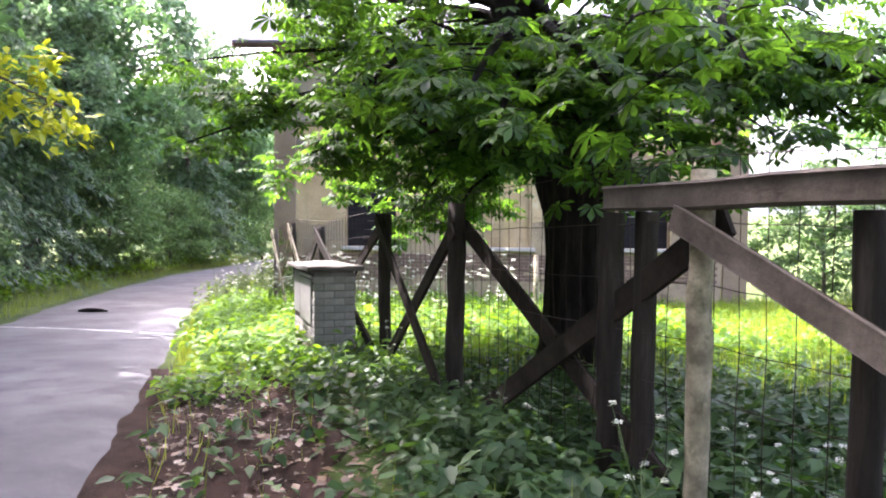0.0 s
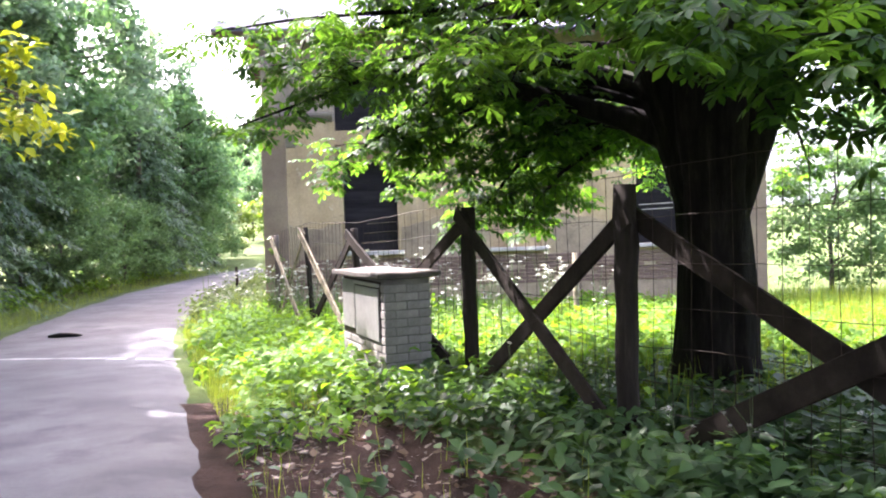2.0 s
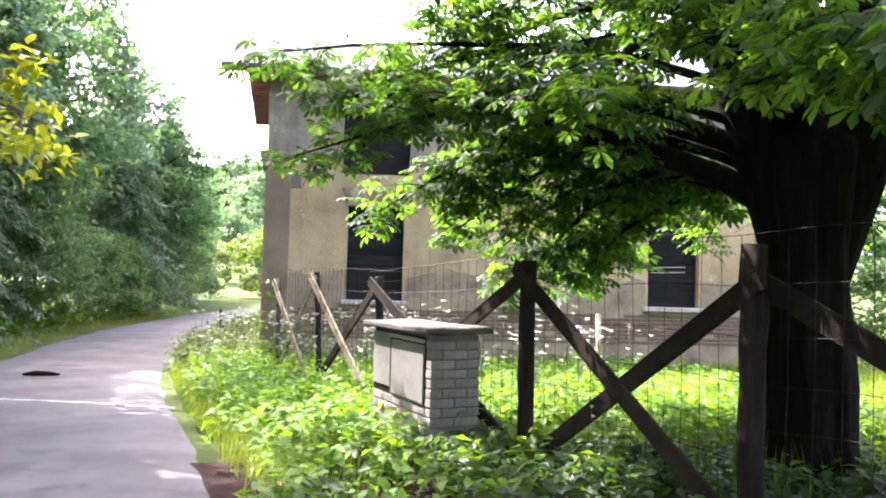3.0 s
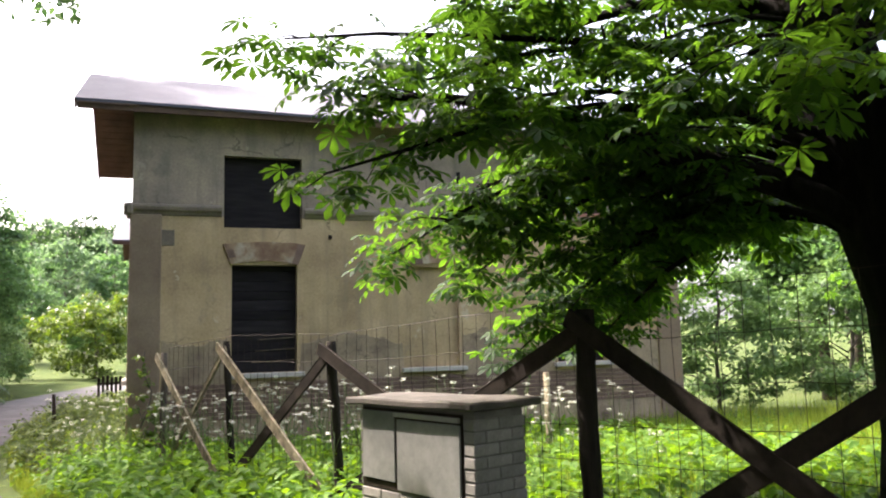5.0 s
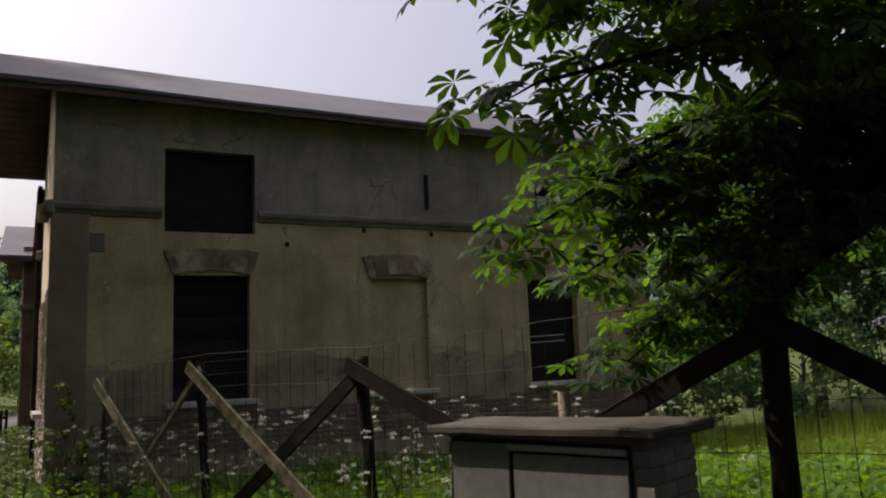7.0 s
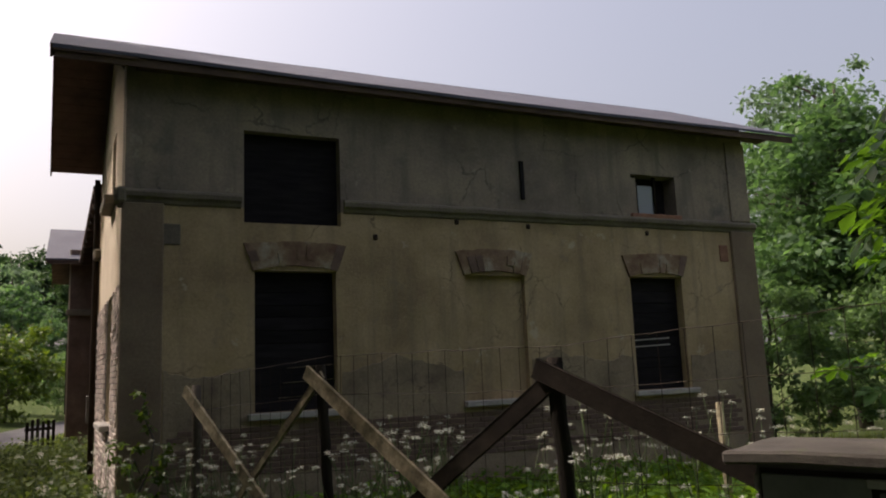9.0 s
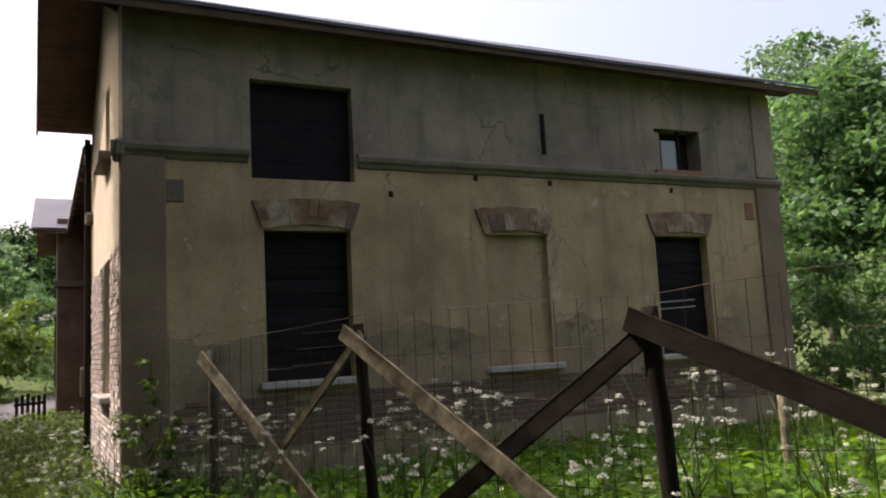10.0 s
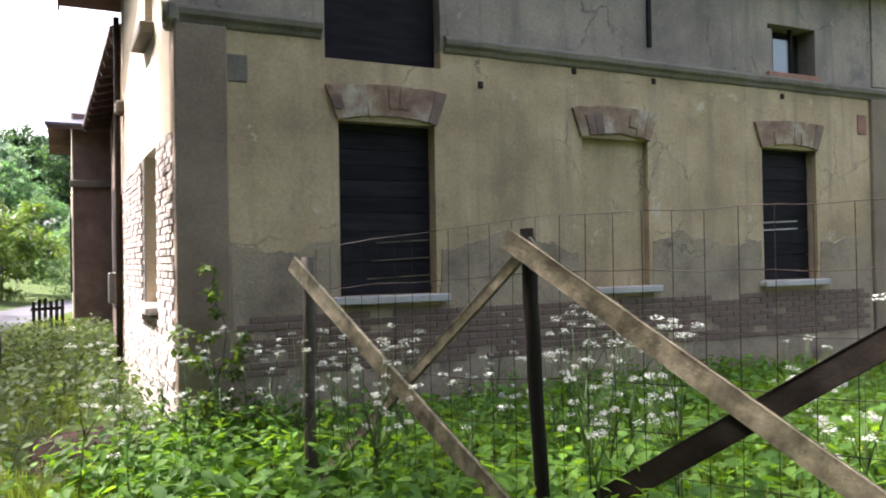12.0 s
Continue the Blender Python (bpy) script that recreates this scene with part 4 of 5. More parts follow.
chestnut = tagged(new("chestnut_tree"), "large horse chestnut tree with a forked dark trunk behind the fence", "tree")
TX, TY = 2.15, 8.62
tg = ground_z(TX, TY)
bm = bmesh.new()
tube(bm, [(TX + 0.03 * math.sin(z * 2), TY, tg + z) for z in (-0.3, 0.0, 0.15, 0.4, 0.8, 1.3, 1.8, 2.2, 2.6, 3.0, 3.2)], [0.62, 0.52, 0.42, 0.345, 0.31, 0.295, 0.305, 0.34, 0.37, 0.22, 0.05], 28, 0.2)
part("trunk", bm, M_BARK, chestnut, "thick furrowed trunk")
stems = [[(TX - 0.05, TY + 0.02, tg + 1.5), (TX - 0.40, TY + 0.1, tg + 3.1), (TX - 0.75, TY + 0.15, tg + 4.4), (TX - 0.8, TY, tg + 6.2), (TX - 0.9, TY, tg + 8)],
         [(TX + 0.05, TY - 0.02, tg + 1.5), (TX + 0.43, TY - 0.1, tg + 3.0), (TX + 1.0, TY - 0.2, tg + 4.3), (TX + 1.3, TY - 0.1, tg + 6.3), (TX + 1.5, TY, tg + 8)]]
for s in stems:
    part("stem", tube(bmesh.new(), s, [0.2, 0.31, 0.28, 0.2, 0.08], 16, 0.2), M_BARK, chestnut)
rng = np.random.default_rng(7)
leaf_pos = []


def twigs(pts, r0, count, reach, holder, mat=M_BARK):
    """Side shoots along a limb, each ending in a tuft of leaves."""
    for k in range(count):
        u = 0.25 + 0.75 * (k + random.random()) / count
        p = at_path(pts, min(u, 0.999))
        d = at_path(pts, min(u + 0.05, 0.999)) - at_path(pts, max(u - 0.05, 0))
        az = math.atan2(d.y, d.x) + random.choice((-1, 1)) * random.uniform(0.4, 1.3)
        ln = reach * random.uniform(0.5, 1.1) * (1.15 - 0.5 * u)
        q = limb_path(p, az, ln, random.uniform(-0.05, 0.25) * ln, random.uniform(0.1, 0.55) * ln, 4)
        r = max(0.007, r0 * (1.05 - u) * 0.45)
        part("branch", tube(bmesh.new(), q, [r, r * 0.8, r * 0.6, r * 0.45, 0.004], 5), mat, holder)
        for w in (0.3, 0.55, 0.78, 1.0) if pts[-1].z < 2.3 else (0.45, 0.75, 1.0):
            c = at_path(q, min(w, 0.999))
            leaf_pos.append((c, 1.0))
    for w in (0.8, 0.9, 1.0):
        leaf_pos.append((at_path(pts, min(w, 0.999)), 1.0))


def aimed(start, tip, arch, n=7):
    """A limb from start to tip that arches up on its way and wanders a little."""
    a, b, pts = Vector(start), Vector(tip), []
    side = (b - a).cross(Vector((0, 0, 1))).normalized()
    for i in range(n + 1):
        u = i / n
        w = 0.16 * (b - a).length * math.sin(math.pi * u) * noise.noise(Vector((b.x * 3, u * 2.5, b.z * 5)))
        pts.append(a.lerp(b, u) + side * w + Vector((0, 0, arch * math.sin(math.pi * u ** 0.8))))
    return pts


# limbs over the fence towards the house: height on the trunk, tip, arch, number of shoots
REACHING = [(2.1, (-1.5, 9.1, 2.95), 0.25, 15), (2.3, (-1.75, 8.75, 2.4), 0.55, 12), (2.3, (-1.1, 9.8, 2.1), 0.7, 11), (2.2, (-0.4, 10.3, 1.95), 0.65, 11), (2.1, (0.45, 10.2, 1.75), 0.6, 10),
            (2.0, (0.8, 10.4, 1.5), 0.55, 10), (2.9, (-1.9, 9.2, 3.3), 0.3, 10), (2.4, (-0.6, 9.7, 2.5), 0.5, 9), (2.2, (0.1, 10.3, 1.85), 0.6, 10), (2.2, (1.3, 10.7, 1.8), 0.5, 9), (2.6, (-0.9, 8.6, 2.8), 0.3, 8),
            (3.0, (-1.1, 9.6, 3.2), 0.4, 7), (3.3, (-0.8, 9.1, 3.8), 0.3, 5), (2.8, (0.3, 10.6, 2.7), 0.4, 6), (2.3, (1.3, 11.4, 2.1), 0.6, 8), (2.4, (2.6, 11.4, 2.0), 0.6, 9), (2.5, (4.2, 10.8, 2.0), 0.7, 9), (2.0, (0.25, 10.8, 1.4), 0.65, 13), (2.1, (0.95, 11.1, 1.45), 0.6, 12), (2.3, (-0.5, 10.0, 2.2), 0.55, 12),
            (2.8, (1.3, 5.8, 2.05), 0.5, 10), (2.7, (1.8, 5.4, 1.85), 0.6, 10), (2.8, (2.4, 5.4, 1.85), 0.6, 11), (3.0, (2.0, 6.1, 2.4), 0.5, 9), (2.8, (2.9, 5.6, 2.15), 0.5, 10), (2.9, (3.5, 5.9, 2.3), 0.6, 10)]
for z, tip, arch, count in REACHING:
    pts = aimed((TX - 0.15, TY + 0.05, tg + z), tip, arch)
    r0 = 0.11 if count == 15 else 0.045
    part("limb", tube(bmesh.new(), pts, [r0 * (1 - 0.85 * i / 7) for i in range(8)], 9, 0.1), M_BARK, chestnut)
    twigs(pts, r0, count, 0.62, chestnut)
# limbs on the other sides and higher up: height, bearing, reach, rise, droop
BOUGHS = [(3.0, 212, 2.3, 0.7, 1.2), (3.2, 272, 4.00, 0.4, 1.2), (2.9, 295, 3.60, 0.5, 1.3), (3.4, 320, 3.80, 0.8, 1.3), (3, 345, 3.60, 0.8, 1.2), (3.2, 20, 3.80, 0.9, 1.1), (3.0, 0, 3.4, 0.7, 1.1), (2.7, 330, 3.2, 0.6, 0.9), (2.8, 305, 3.0, 0.5, 0.9), (3.6, 335, 3.6, 0.7, 1.1), (3.8, 300, 3.4, 0.6, 1.1), (3.5, 230, 3.2, 0.6, 0.9), (3.5, 175, 2.5, 0.7, 0.5), (3.9, 200, 2.5, 0.8, 0.6), (3.4, 152, 2.5, 0.7, 0.5), (4.2, 168, 2.8, 0.8, 0.6), (3.3, 45, 3.6, 0.8, 1.1), (4.4, 15, 3.6, 1.0, 1.2),
          (4.7, 262, 3.8, 0.9, 1.2), (4.5, 275, 4.00, 0.9, 1.2), (4.4, 310, 3.90, 1.1, 1.2), (4.6, 350, 3.90, 1.2, 1.2),
          (5.6, 225, 3.2, 1.2, 1.0), (5.7, 345, 3.2, 1.2, 1.0), (3.6, 262, 3.7, 0.6, 1.3), (3.0, 252, 3.1, 0.5, 1.1), (3.8, 240, 3.0, 0.7, 1.3), (2.8, 255, 3.2, 0.4, 0.95), (2.9, 285, 2.6, 0.5, 0.7), (3.1, 268, 2.9, 0.4, 1.0)]
for z, az, reach, rise, droop in BOUGHS:
    a = math.radians(az)
    base = Vector((TX - 0.25 * (z > 2.5) * (1 if 90 < az < 270 else -1.2), TY, tg + z))
    pts = limb_path(base, a, reach, rise, droop)
    r0 = 0.09 if z < 3.5 else 0.07
    part("limb", tube(bmesh.new(), pts, [r0 * (1 - 0.85 * i / 7) for i in range(8)], 9, 0.1), M_BARK, chestnut)
    twigs(pts, r0, 12 if z < 4 else 5, 1.05, chestnut)
pos, yaw, tilt, roll, size = [], [], [], [], []
for c, _ in leaf_pos:
    for k in range(5):
        a = random.uniform(0, 2 * math.pi)
        rr = random.uniform(0.05, 0.26)
        pos.append((c.x + math.cos(a) * rr, c.y + math.sin(a) * rr, c.z + random.uniform(-0.14, 0.10)))
        yaw.append(a - math.pi / 2)
        tilt.append(random.uniform(-0.75, 0.1))
        roll.append(random.uniform(-0.4, 0.4))
        size.append(random.uniform(0.085, 0.165))
v, f = scatter(*PALM, np.array(pos), np.array(yaw), np.array(tilt), np.array(roll), np.array(size))
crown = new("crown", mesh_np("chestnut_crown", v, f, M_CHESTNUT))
crown.parent = chestnut
crown["label"] = "dense crown of large palmate leaves"


def leaf_cloud(n_clumps, per, rx, rz, zc, leaf, seed, flat=0.5, low=-1.0, spread=0.15):
    """Leaves in clumps through an uneven crown; gaps stay between the clumps."""
    r = np.random.default_rng(seed)
    cs = []
    while len(cs) < n_clumps:
        d = r.normal(size=3)
        d /= np.linalg.norm(d)
        if d[2] < low:
            continue
        k = r.uniform(0.45, 1.0) ** 0.6 * (0.8 + 0.35 * noise.noise(Vector(d * 1.8) + Vector((seed, 0, 0))))
        cs.append(np.array([d[0] * rx * k, d[1] * rx * k, zc + d[2] * rz * k]))
    cs = np.array(cs)
    idx = np.repeat(np.arange(n_clumps), per)
    s = r.uniform(0.6, 1.35, n_clumps)[idx, None]
    p = cs[idx] + r.normal(size=(len(idx), 3)) * np.array([1, 1, flat]) * spread * rx * 0.62 * s
    n = len(p)
    return cs, p, r.uniform(0, 2 * np.pi, n), r.normal(-0.35, 0.5, n), r.normal(0, 0.5, n), leaf * r.uniform(0.6, 1.3, n)


def make_tree(name, label, h, rx, leaf, mat, seed, n_clumps=70, per=110, trunk=0.16, low=-0.75, bark=M_TWIG):
    t = tagged(new(name), label, "tree")
    rnd = random.Random(seed)
    rz = h * (0.46 if h > 5 else 0.55)
    zc = h - rz
    cs, *arr = leaf_cloud(n_clumps, per, rx, rz, zc, leaf, seed, low=low)
    bend = [(rnd.uniform(-0.25, 0.25) * (i / 6), rnd.uniform(-0.25, 0.25) * (i / 6), h * 0.92 * i / 6) for i in range(7)]
    bend[0] = (0, 0, -0.4)
    part("trunk", tube(bmesh.new(), bend, [trunk * (1.15 - 0.95 * i / 6) for i in range(7)], 8, 0.15), bark, t)
    for k in range(0, n_clumps, 5):
        c = Vector(cs[k])
        z0 = max(0.5, min(c.z - 0.35 * math.hypot(c.x, c.y), h * 0.85))
        mid = Vector((c.x * 0.5, c.y * 0.5, (z0 + c.z) / 2 + 0.15))
        part("limb", tube(bmesh.new(), [(0, 0, z0), mid, c], [trunk * 0.35, trunk * 0.22, 0.012], 5), bark, t)
    v, f = scatter(*DIAMOND, *arr)
    cr = new("crown", mesh_np("crown", v, f, mat))
    cr.parent = t
    return t


def make_spruce(name, label, h, rx, mat, seed):
    t = tagged(new(name), label, "tree")
    rnd = random.Random(seed)
    part("trunk", tube(bmesh.new(), [(0, 0, -0.3), (0, 0, h * 0.5), (0, 0, h)], [0.17, 0.1, 0.02], 8), M_TWIG, t)
    P, Y, T, R, S = [], [], [], [], []
    z = 1.0
    while z < h * 0.98:
        reach = rx * (1 - z / h) ** 0.8 + 0.15
        for k in range(9):
            a = rnd.uniform(0, 2 * math.pi)
            ln = reach * rnd.uniform(0.7, 1.1)
            for s in range(int(34 * ln) + 5):
                u = rnd.uniform(0.15, 1)
                w = rnd.uniform(-0.28, 0.28) * ln * (1.1 - u)
                P.append((math.cos(a) * ln * u - math.sin(a) * w, math.sin(a) * ln * u + math.cos(a) * w, z + 0.12 * u - 0.42 * ln * u * u + rnd.uniform(-0.08, 0.05)))
                Y.append(a - math.pi / 2 + rnd.uniform(-0.7, 0.7))
                T.append(rnd.uniform(-1.1, -0.1))
                R.append(rnd.uniform(-0.4, 0.4))
                S.append(rnd.uniform(0.11, 0.23))
        z += 0.27
    v, f = scatter([(0, 0, 0), (0.16, 0.4, 0.03), (0, 1, -0.1), (-0.16, 0.4, 0.03)], [(0, 1, 2, 3)], np.array(P), np.array(Y), np.array(T), np.array(R), np.array(S))
    cr = new("crown", mesh_np("crown", v, f, mat))
    cr.parent = t
    return t


tree_a = make_tree("maple_tree", "leafy green maple tree at the edge of the wood", 9.5, 3.3, 0.22, M_WOOD_A, 11, 190, 78, low=-0.9)
tree_b = make_tree("ash_tree", "tall grey-green ash tree in the wood", 12.5, 3.2, 0.21, M_WOOD_B, 12, 200, 72, low=-0.8)
tree_c = make_tree("hazel_bush", "dense hazel bush beside the lane", 4.2, 2.3, 0.15, M_HAZEL, 13, 90, 100, 0.06, low=-1.0)
tree_d = make_spruce("spruce_tree", "dark spruce tree with drooping branches", 10.5, 2.9, M_CONIFER, 14)
tree_e = make_tree("bright_bush", "yellow-green bush lit by the sun", 3.6, 2.4, 0.17, M_BUSH, 15, 70, 100, 0.06, low=-1.0)


def plant(proto, x, y, turn, k, first=[]):
    m = pose(x, y, ground_z(x, y), 0, 0, turn) @ Matrix.Diagonal((k, k, k, 1))
    if proto.name not in first:
        first.append(proto.name)
        proto.matrix_world = m
        return proto
    c = copy_thing(proto, Matrix.Identity(4))
    c.matrix_world = m
    return c


# wood on the far side of the lane, and unseen trees to the south
for proto, x, y, turn, k in ((tree_d, -10.6, 13.5, 0, 1.0), (tree_a, -10.2, 9.0, 40, 1.0), (tree_a, -11.5, 17.5, 200, 1.0), (tree_b, -13.0, 21.5, 0, 1.0), (tree_d, -11.6, 19.0, 120, 0.8),
                             (tree_b, -12.8, 26.5, 90, 1.0), (tree_a, -13.3, 24.0, 150, 0.9), (tree_c, -11.9, 29.0, 160, 1.1), (tree_a, -13.5, 30.0, 10, 0.95),
                             (tree_b, -13.6, 34.0, 200, 0.95), (tree_c, -11.3, 33.5, 33, 0.9), (tree_a, -13.0, 38.0, 250, 0.9), (tree_b, -12.6, 42.5, 40, 1.05), (tree_a, -12.4, 48.5, 10, 0.95), (tree_c, -11.0, 40.5, 70, 1.0), (tree_c, -10.4, 44.5, 170, 0.9), (tree_c, -10.7, 8.2, 20, 0.95), (tree_c, -10.9, 13.6, 200, 0.85), (tree_c, -12.3, 27.2, 100, 0.95), (tree_c, -12.0, 31.3, 270, 0.95), (tree_c, -11.4, 36.2, 45, 0.9), (tree_c, -10.4, 5.8, 145, 0.9), (tree_a, -12.6, 13.0, 15, 1.25), (tree_a, -13.5, 17.0, 95, 1.25), (tree_b, -16.0, 14.5, 20, 1.15), (tree_b, -17.0, 20.5, 160, 1.1), (tree_b, -17.5, 27.5, 260, 1.1),
                             (tree_a, -15.5, 10.5, 310, 1.2), (tree_d, -15.0, 16.5, 70, 1.2), (tree_b, -12.2, 4.0, 10, 1.1), (tree_a, -9.6, 4.6, 100, 0.95), (tree_c, -10.1, 11.3, 0, 0.8), (tree_c, -10.6, 15.8, 0, 0.7), (tree_c, -11.0, 18.6, 240, 0.75),
                             # the last five stand out of view, added to block sky light
                             (tree_a, -10.5, -1.0, 60, 1.0), (tree_b, -12, -7, 0, 1.0), (tree_a, -6, -10, 0, 1.7), (tree_b, -1, -12, 50, 1.5), (tree_a, 10, -8, 150, 1.7), (tree_b, 15, -3, 220, 1.4), (tree_b, 6, -9, 120, 1.5)):
    if 0 < y < 36 and proto in (tree_a, tree_b, tree_d):
        x, k = x - (0.9 if y < 18 else 0.4), k * (1.45 if y < 12 else 1.25 if y < 20 else 1.05 if y < 29 else 1.45)
    plant(proto, x, y, turn, k)
# the last three are unseen, added to throw shade on the lane
for proto, x, y, turn, k in ((tree_d, -12.6, 21.4, 20, 1.15), (tree_d, -12.9, 25.6, 170, 1.15), (tree_d, -11.6, 36.5, 80, 1.1), (tree_a, -11.3, 41.5, 200, 1.1), (tree_a, -9.3, 10.2, 77, 1.85), (tree_a, -11.4, 14.2, 170, 1.05), (tree_b, -9.6, 4.6, 33, 1.5), (tree_b, -8.3, 7.2, 140, 1.5), (tree_a, -9.2, 0.5, 210, 1.6)):
    plant(proto, x, y, turn, k)
# trees past the bend, on the rise and behind the house
for proto, x, y, turn, k in ((tree_e, -12.0, 52, 0, 1.4), (tree_e, -7.5, 58, 100, 1.6), (tree_e, -15.5, 47, 60, 1.4), (tree_c, -4, 62, 0, 1.2), (tree_a, -9, 66, 90, 0.65), (tree_a, -1, 68, 190, 0.65), (tree_b, -16, 62, 15, 0.9), (tree_a, -20, 54, 280, 1.0),
                             (tree_a, -14, 75, 0, 0.8), (tree_a, -6, 78, 120, 0.75), (tree_b, 2, 80, 70, 0.6), (tree_a, -22, 72, 220, 1.1),
                             (tree_a, 15.8, 21.5, 0, 0.95), (tree_b, 22.5, 28.5, 50, 1.05), (tree_a, 15.5, 23.0, 120, 1.1), (tree_c, 10.6, 21.6, 0, 1.0), (tree_c, 13.5, 20.2, 100, 1.0), (tree_b, 18, 26, 200, 1.0), (tree_a, 20.5, 21, 300, 1.05),
                             (tree_c, 17.5, 19.0, 200, 1.0), (tree_a, 24, 17, 20, 1.0), (tree_c, 21, 15.5, 60, 0.9), (tree_b, 27, 22, 90, 1.0), (tree_c, 25.5, 12, 10, 1.0), (tree_a, 29, 9, 80, 1.0), (tree_b, 30, 15, 180, 1.0)):
    plant(proto, x, y, turn, k)
tree_f = make_tree("far_tree", "broad green tree on the wooded rise", 9.0, 3.6, 0.42, M_WOOD_A, 17, 80, 34, low=-0.9)
tree_g = make_tree("far_tree", "grey-green tree on the wooded rise", 10.5, 3.3, 0.40, M_WOOD_B, 18, 80, 34, low=-0.9)
for k in range(70):
    x, y = random.uniform(-75, 30), random.uniform(84, 150)
    plant(random.choice((tree_f, tree_f, tree_g)), x, y, random.uniform(0, 360), random.uniform(0.9, 1.5))


tree_h = make_tree("oak_tree", "dark green oak on the crest of the wooded rise", 10.0, 4.0, 0.42, M_OAK, 19, 90, 34, low=-0.9)
for k in range(45):
    plant(tree_h, random.uniform(-42, 8), random.uniform(100, 150), random.uniform(0, 360), random.uniform(1.0, 1.5))


# boughs reaching over the lane from the wood
def bough(name, label, start, end, mat, leaf, n, spread, seed):
    t = tagged(new(name), label, "branch")
    s, e = Vector(start), Vector(end)
    pts = [s.lerp(e, u) + Vector((0, 0, 0.5 * math.sin(u * 3.0))) for u in (0, 0.25, 0.5, 0.75, 1)]
    part("limb", tube(bmesh.new(), pts, [0.07, 0.055, 0.04, 0.025, 0.01], 6, 0.1), M_TWIG, t)
    r = np.random.default_rng(seed)
    m = 26
    cu = r.uniform(0.35, 1.0, m)
    cc = np.array([tuple(at_path(pts, min(u, 0.999))) for u in cu]) + r.normal(size=(m, 3)) * np.array([1, 1, 0.6]) * spread
    for c in cc[::2]:
        a = at_path(pts, min(0.3 + 0.7 * r.random(), 0.999))
        part("twig", tube(bmesh.new(), [a, (a + Vector(c)) / 2 + Vector((0, 0, 0.08)), c], [0.015, 0.01, 0.004], 4), M_TWIG, t)
    idx = r.integers(0, m, n)
    p = cc[idx] + r.normal(size=(n, 3)) * spread * 0.34
    v, f = scatter(*HERB_LEAF, p, r.uniform(0, 6.28, n), r.normal(-0.4, 0.4, n), r.normal(0, 0.4, n), leaf * r.uniform(0.7, 1.3, n))
    c = new("foliage", mesh_np("foliage", v, f, mat))
    c.parent = t
    return t


# dark oak colour stands in for the first bough's backlit silhouette
bough("overhanging_bough", "leafy bough hanging over the lane from the wood", (-11.5, 22.5, 10.2), (-4.5, 22.8, 10.3), M_OAK, 0.24, 2600, 0.95, 3)
bough("overhanging_bough", "leafy green bough hanging out over the lane", (-11.0, 18.0, 9.2), (-6.4, 19.4, 7.4), M_WOOD_A, 0.2, 3000, 0.95, 6)
bough("sunlit_bough", "yellow-green leaves coloured as if sunlit at the end of a bough", (-10.4, 13.2, 4.4), (-5.2, 13.7, 3.2), M_LIME, 0.2, 520, 0.4, 4)
bough("overhanging_bough", "leafy bough high above the lane", (-10.2, 9.0, 6.6), (-5.9, 9.5, 5.9), M_WOOD_A, 0.15, 1700, 0.8, 5)

# ---- low plants ----
def clear(x, y):
    """Whether a low plant may stand here: not on the lane, in the house or in the cabinet."""
    d = x - edge_x(y)
    if -ROAD_W + 0.02 < d < -0.07:
        return False
    if X0 - 0.1 < x < X1 + 0.1 and Y0 - 0.08 < y < 41:
        return False
    if -4.75 < x < -3.6 and 18.3 < y < 20.9:
        return False
    u, w = (Vector((x, y, 0)) - CA).dot(CU), (Vector((x, y, 0)) - CA).dot(CV)
    return not (-0.05 < u < CW + 0.05 and -0.05 < w < CD + 0.05)


def sow(n, region, seed, dens=None):
    r = np.random.default_rng(seed)
    out = []
    while len(out) < n:
        x, y = r.uniform(region[0], region[1]), r.uniform(region[2], region[3])
        if clear(x, y) and (dens is None or r.random() < dens(x, y)):
            out.append((x, y, ground_z(x, y)))
    return np.array(out), r


def shade_of_tree(x, y):
    return math.exp(-((x - 0.4) ** 2 + (y - 5.5) ** 2) / 9)


def verge(x, y):
    """Plants thin out where leaves lie beside the lane under the tree."""
    d = x - edge_x(y)
    bare = smooth(2.3, 1.1, d) * smooth(10.2, 8.8, y) * 0.96
    return 1 - bare


def herbs(name, label, n, region, seed, hmin, hmax, leaf, mat, dens=None, per=9, shape=HERB_LEAF):
    """Leafy herbs: whorls of leaves up short stalks."""
    p, r = sow(n, region, seed, dens)
    h = r.uniform(hmin, hmax, n)
    idx = np.repeat(np.arange(n), per)
    u = r.random(len(idx)) ** 0.6
    pos = p[idx] + np.stack([r.normal(0, 0.07, len(idx)), r.normal(0, 0.07, len(idx)), h[idx] * u], -1)
    v, f = scatter(*shape, pos, r.uniform(0, 6.28, len(idx)), r.normal(-0.25, 0.35, len(idx)), r.normal(0, 0.3, len(idx)), leaf * r.uniform(0.6, 1.3, len(idx)))
    tagged(new(name, mesh_np(name, v, f, mat)), label, "plants", kind="stuff")


def grass(name, label, n, region, seed, hmin, hmax, dens=None, mat=None):
    p, r = sow(n, region, seed, dens)
    v, f = scatter(*BLADE, p, r.uniform(0, 6.28, n), r.normal(1.25, 0.22, n), r.normal(0, 0.2, n), r.uniform(hmin, hmax, n))
    tagged(new(name, mesh_np(name, v, f, mat or M_GRASS)), label, "grass", kind="stuff")


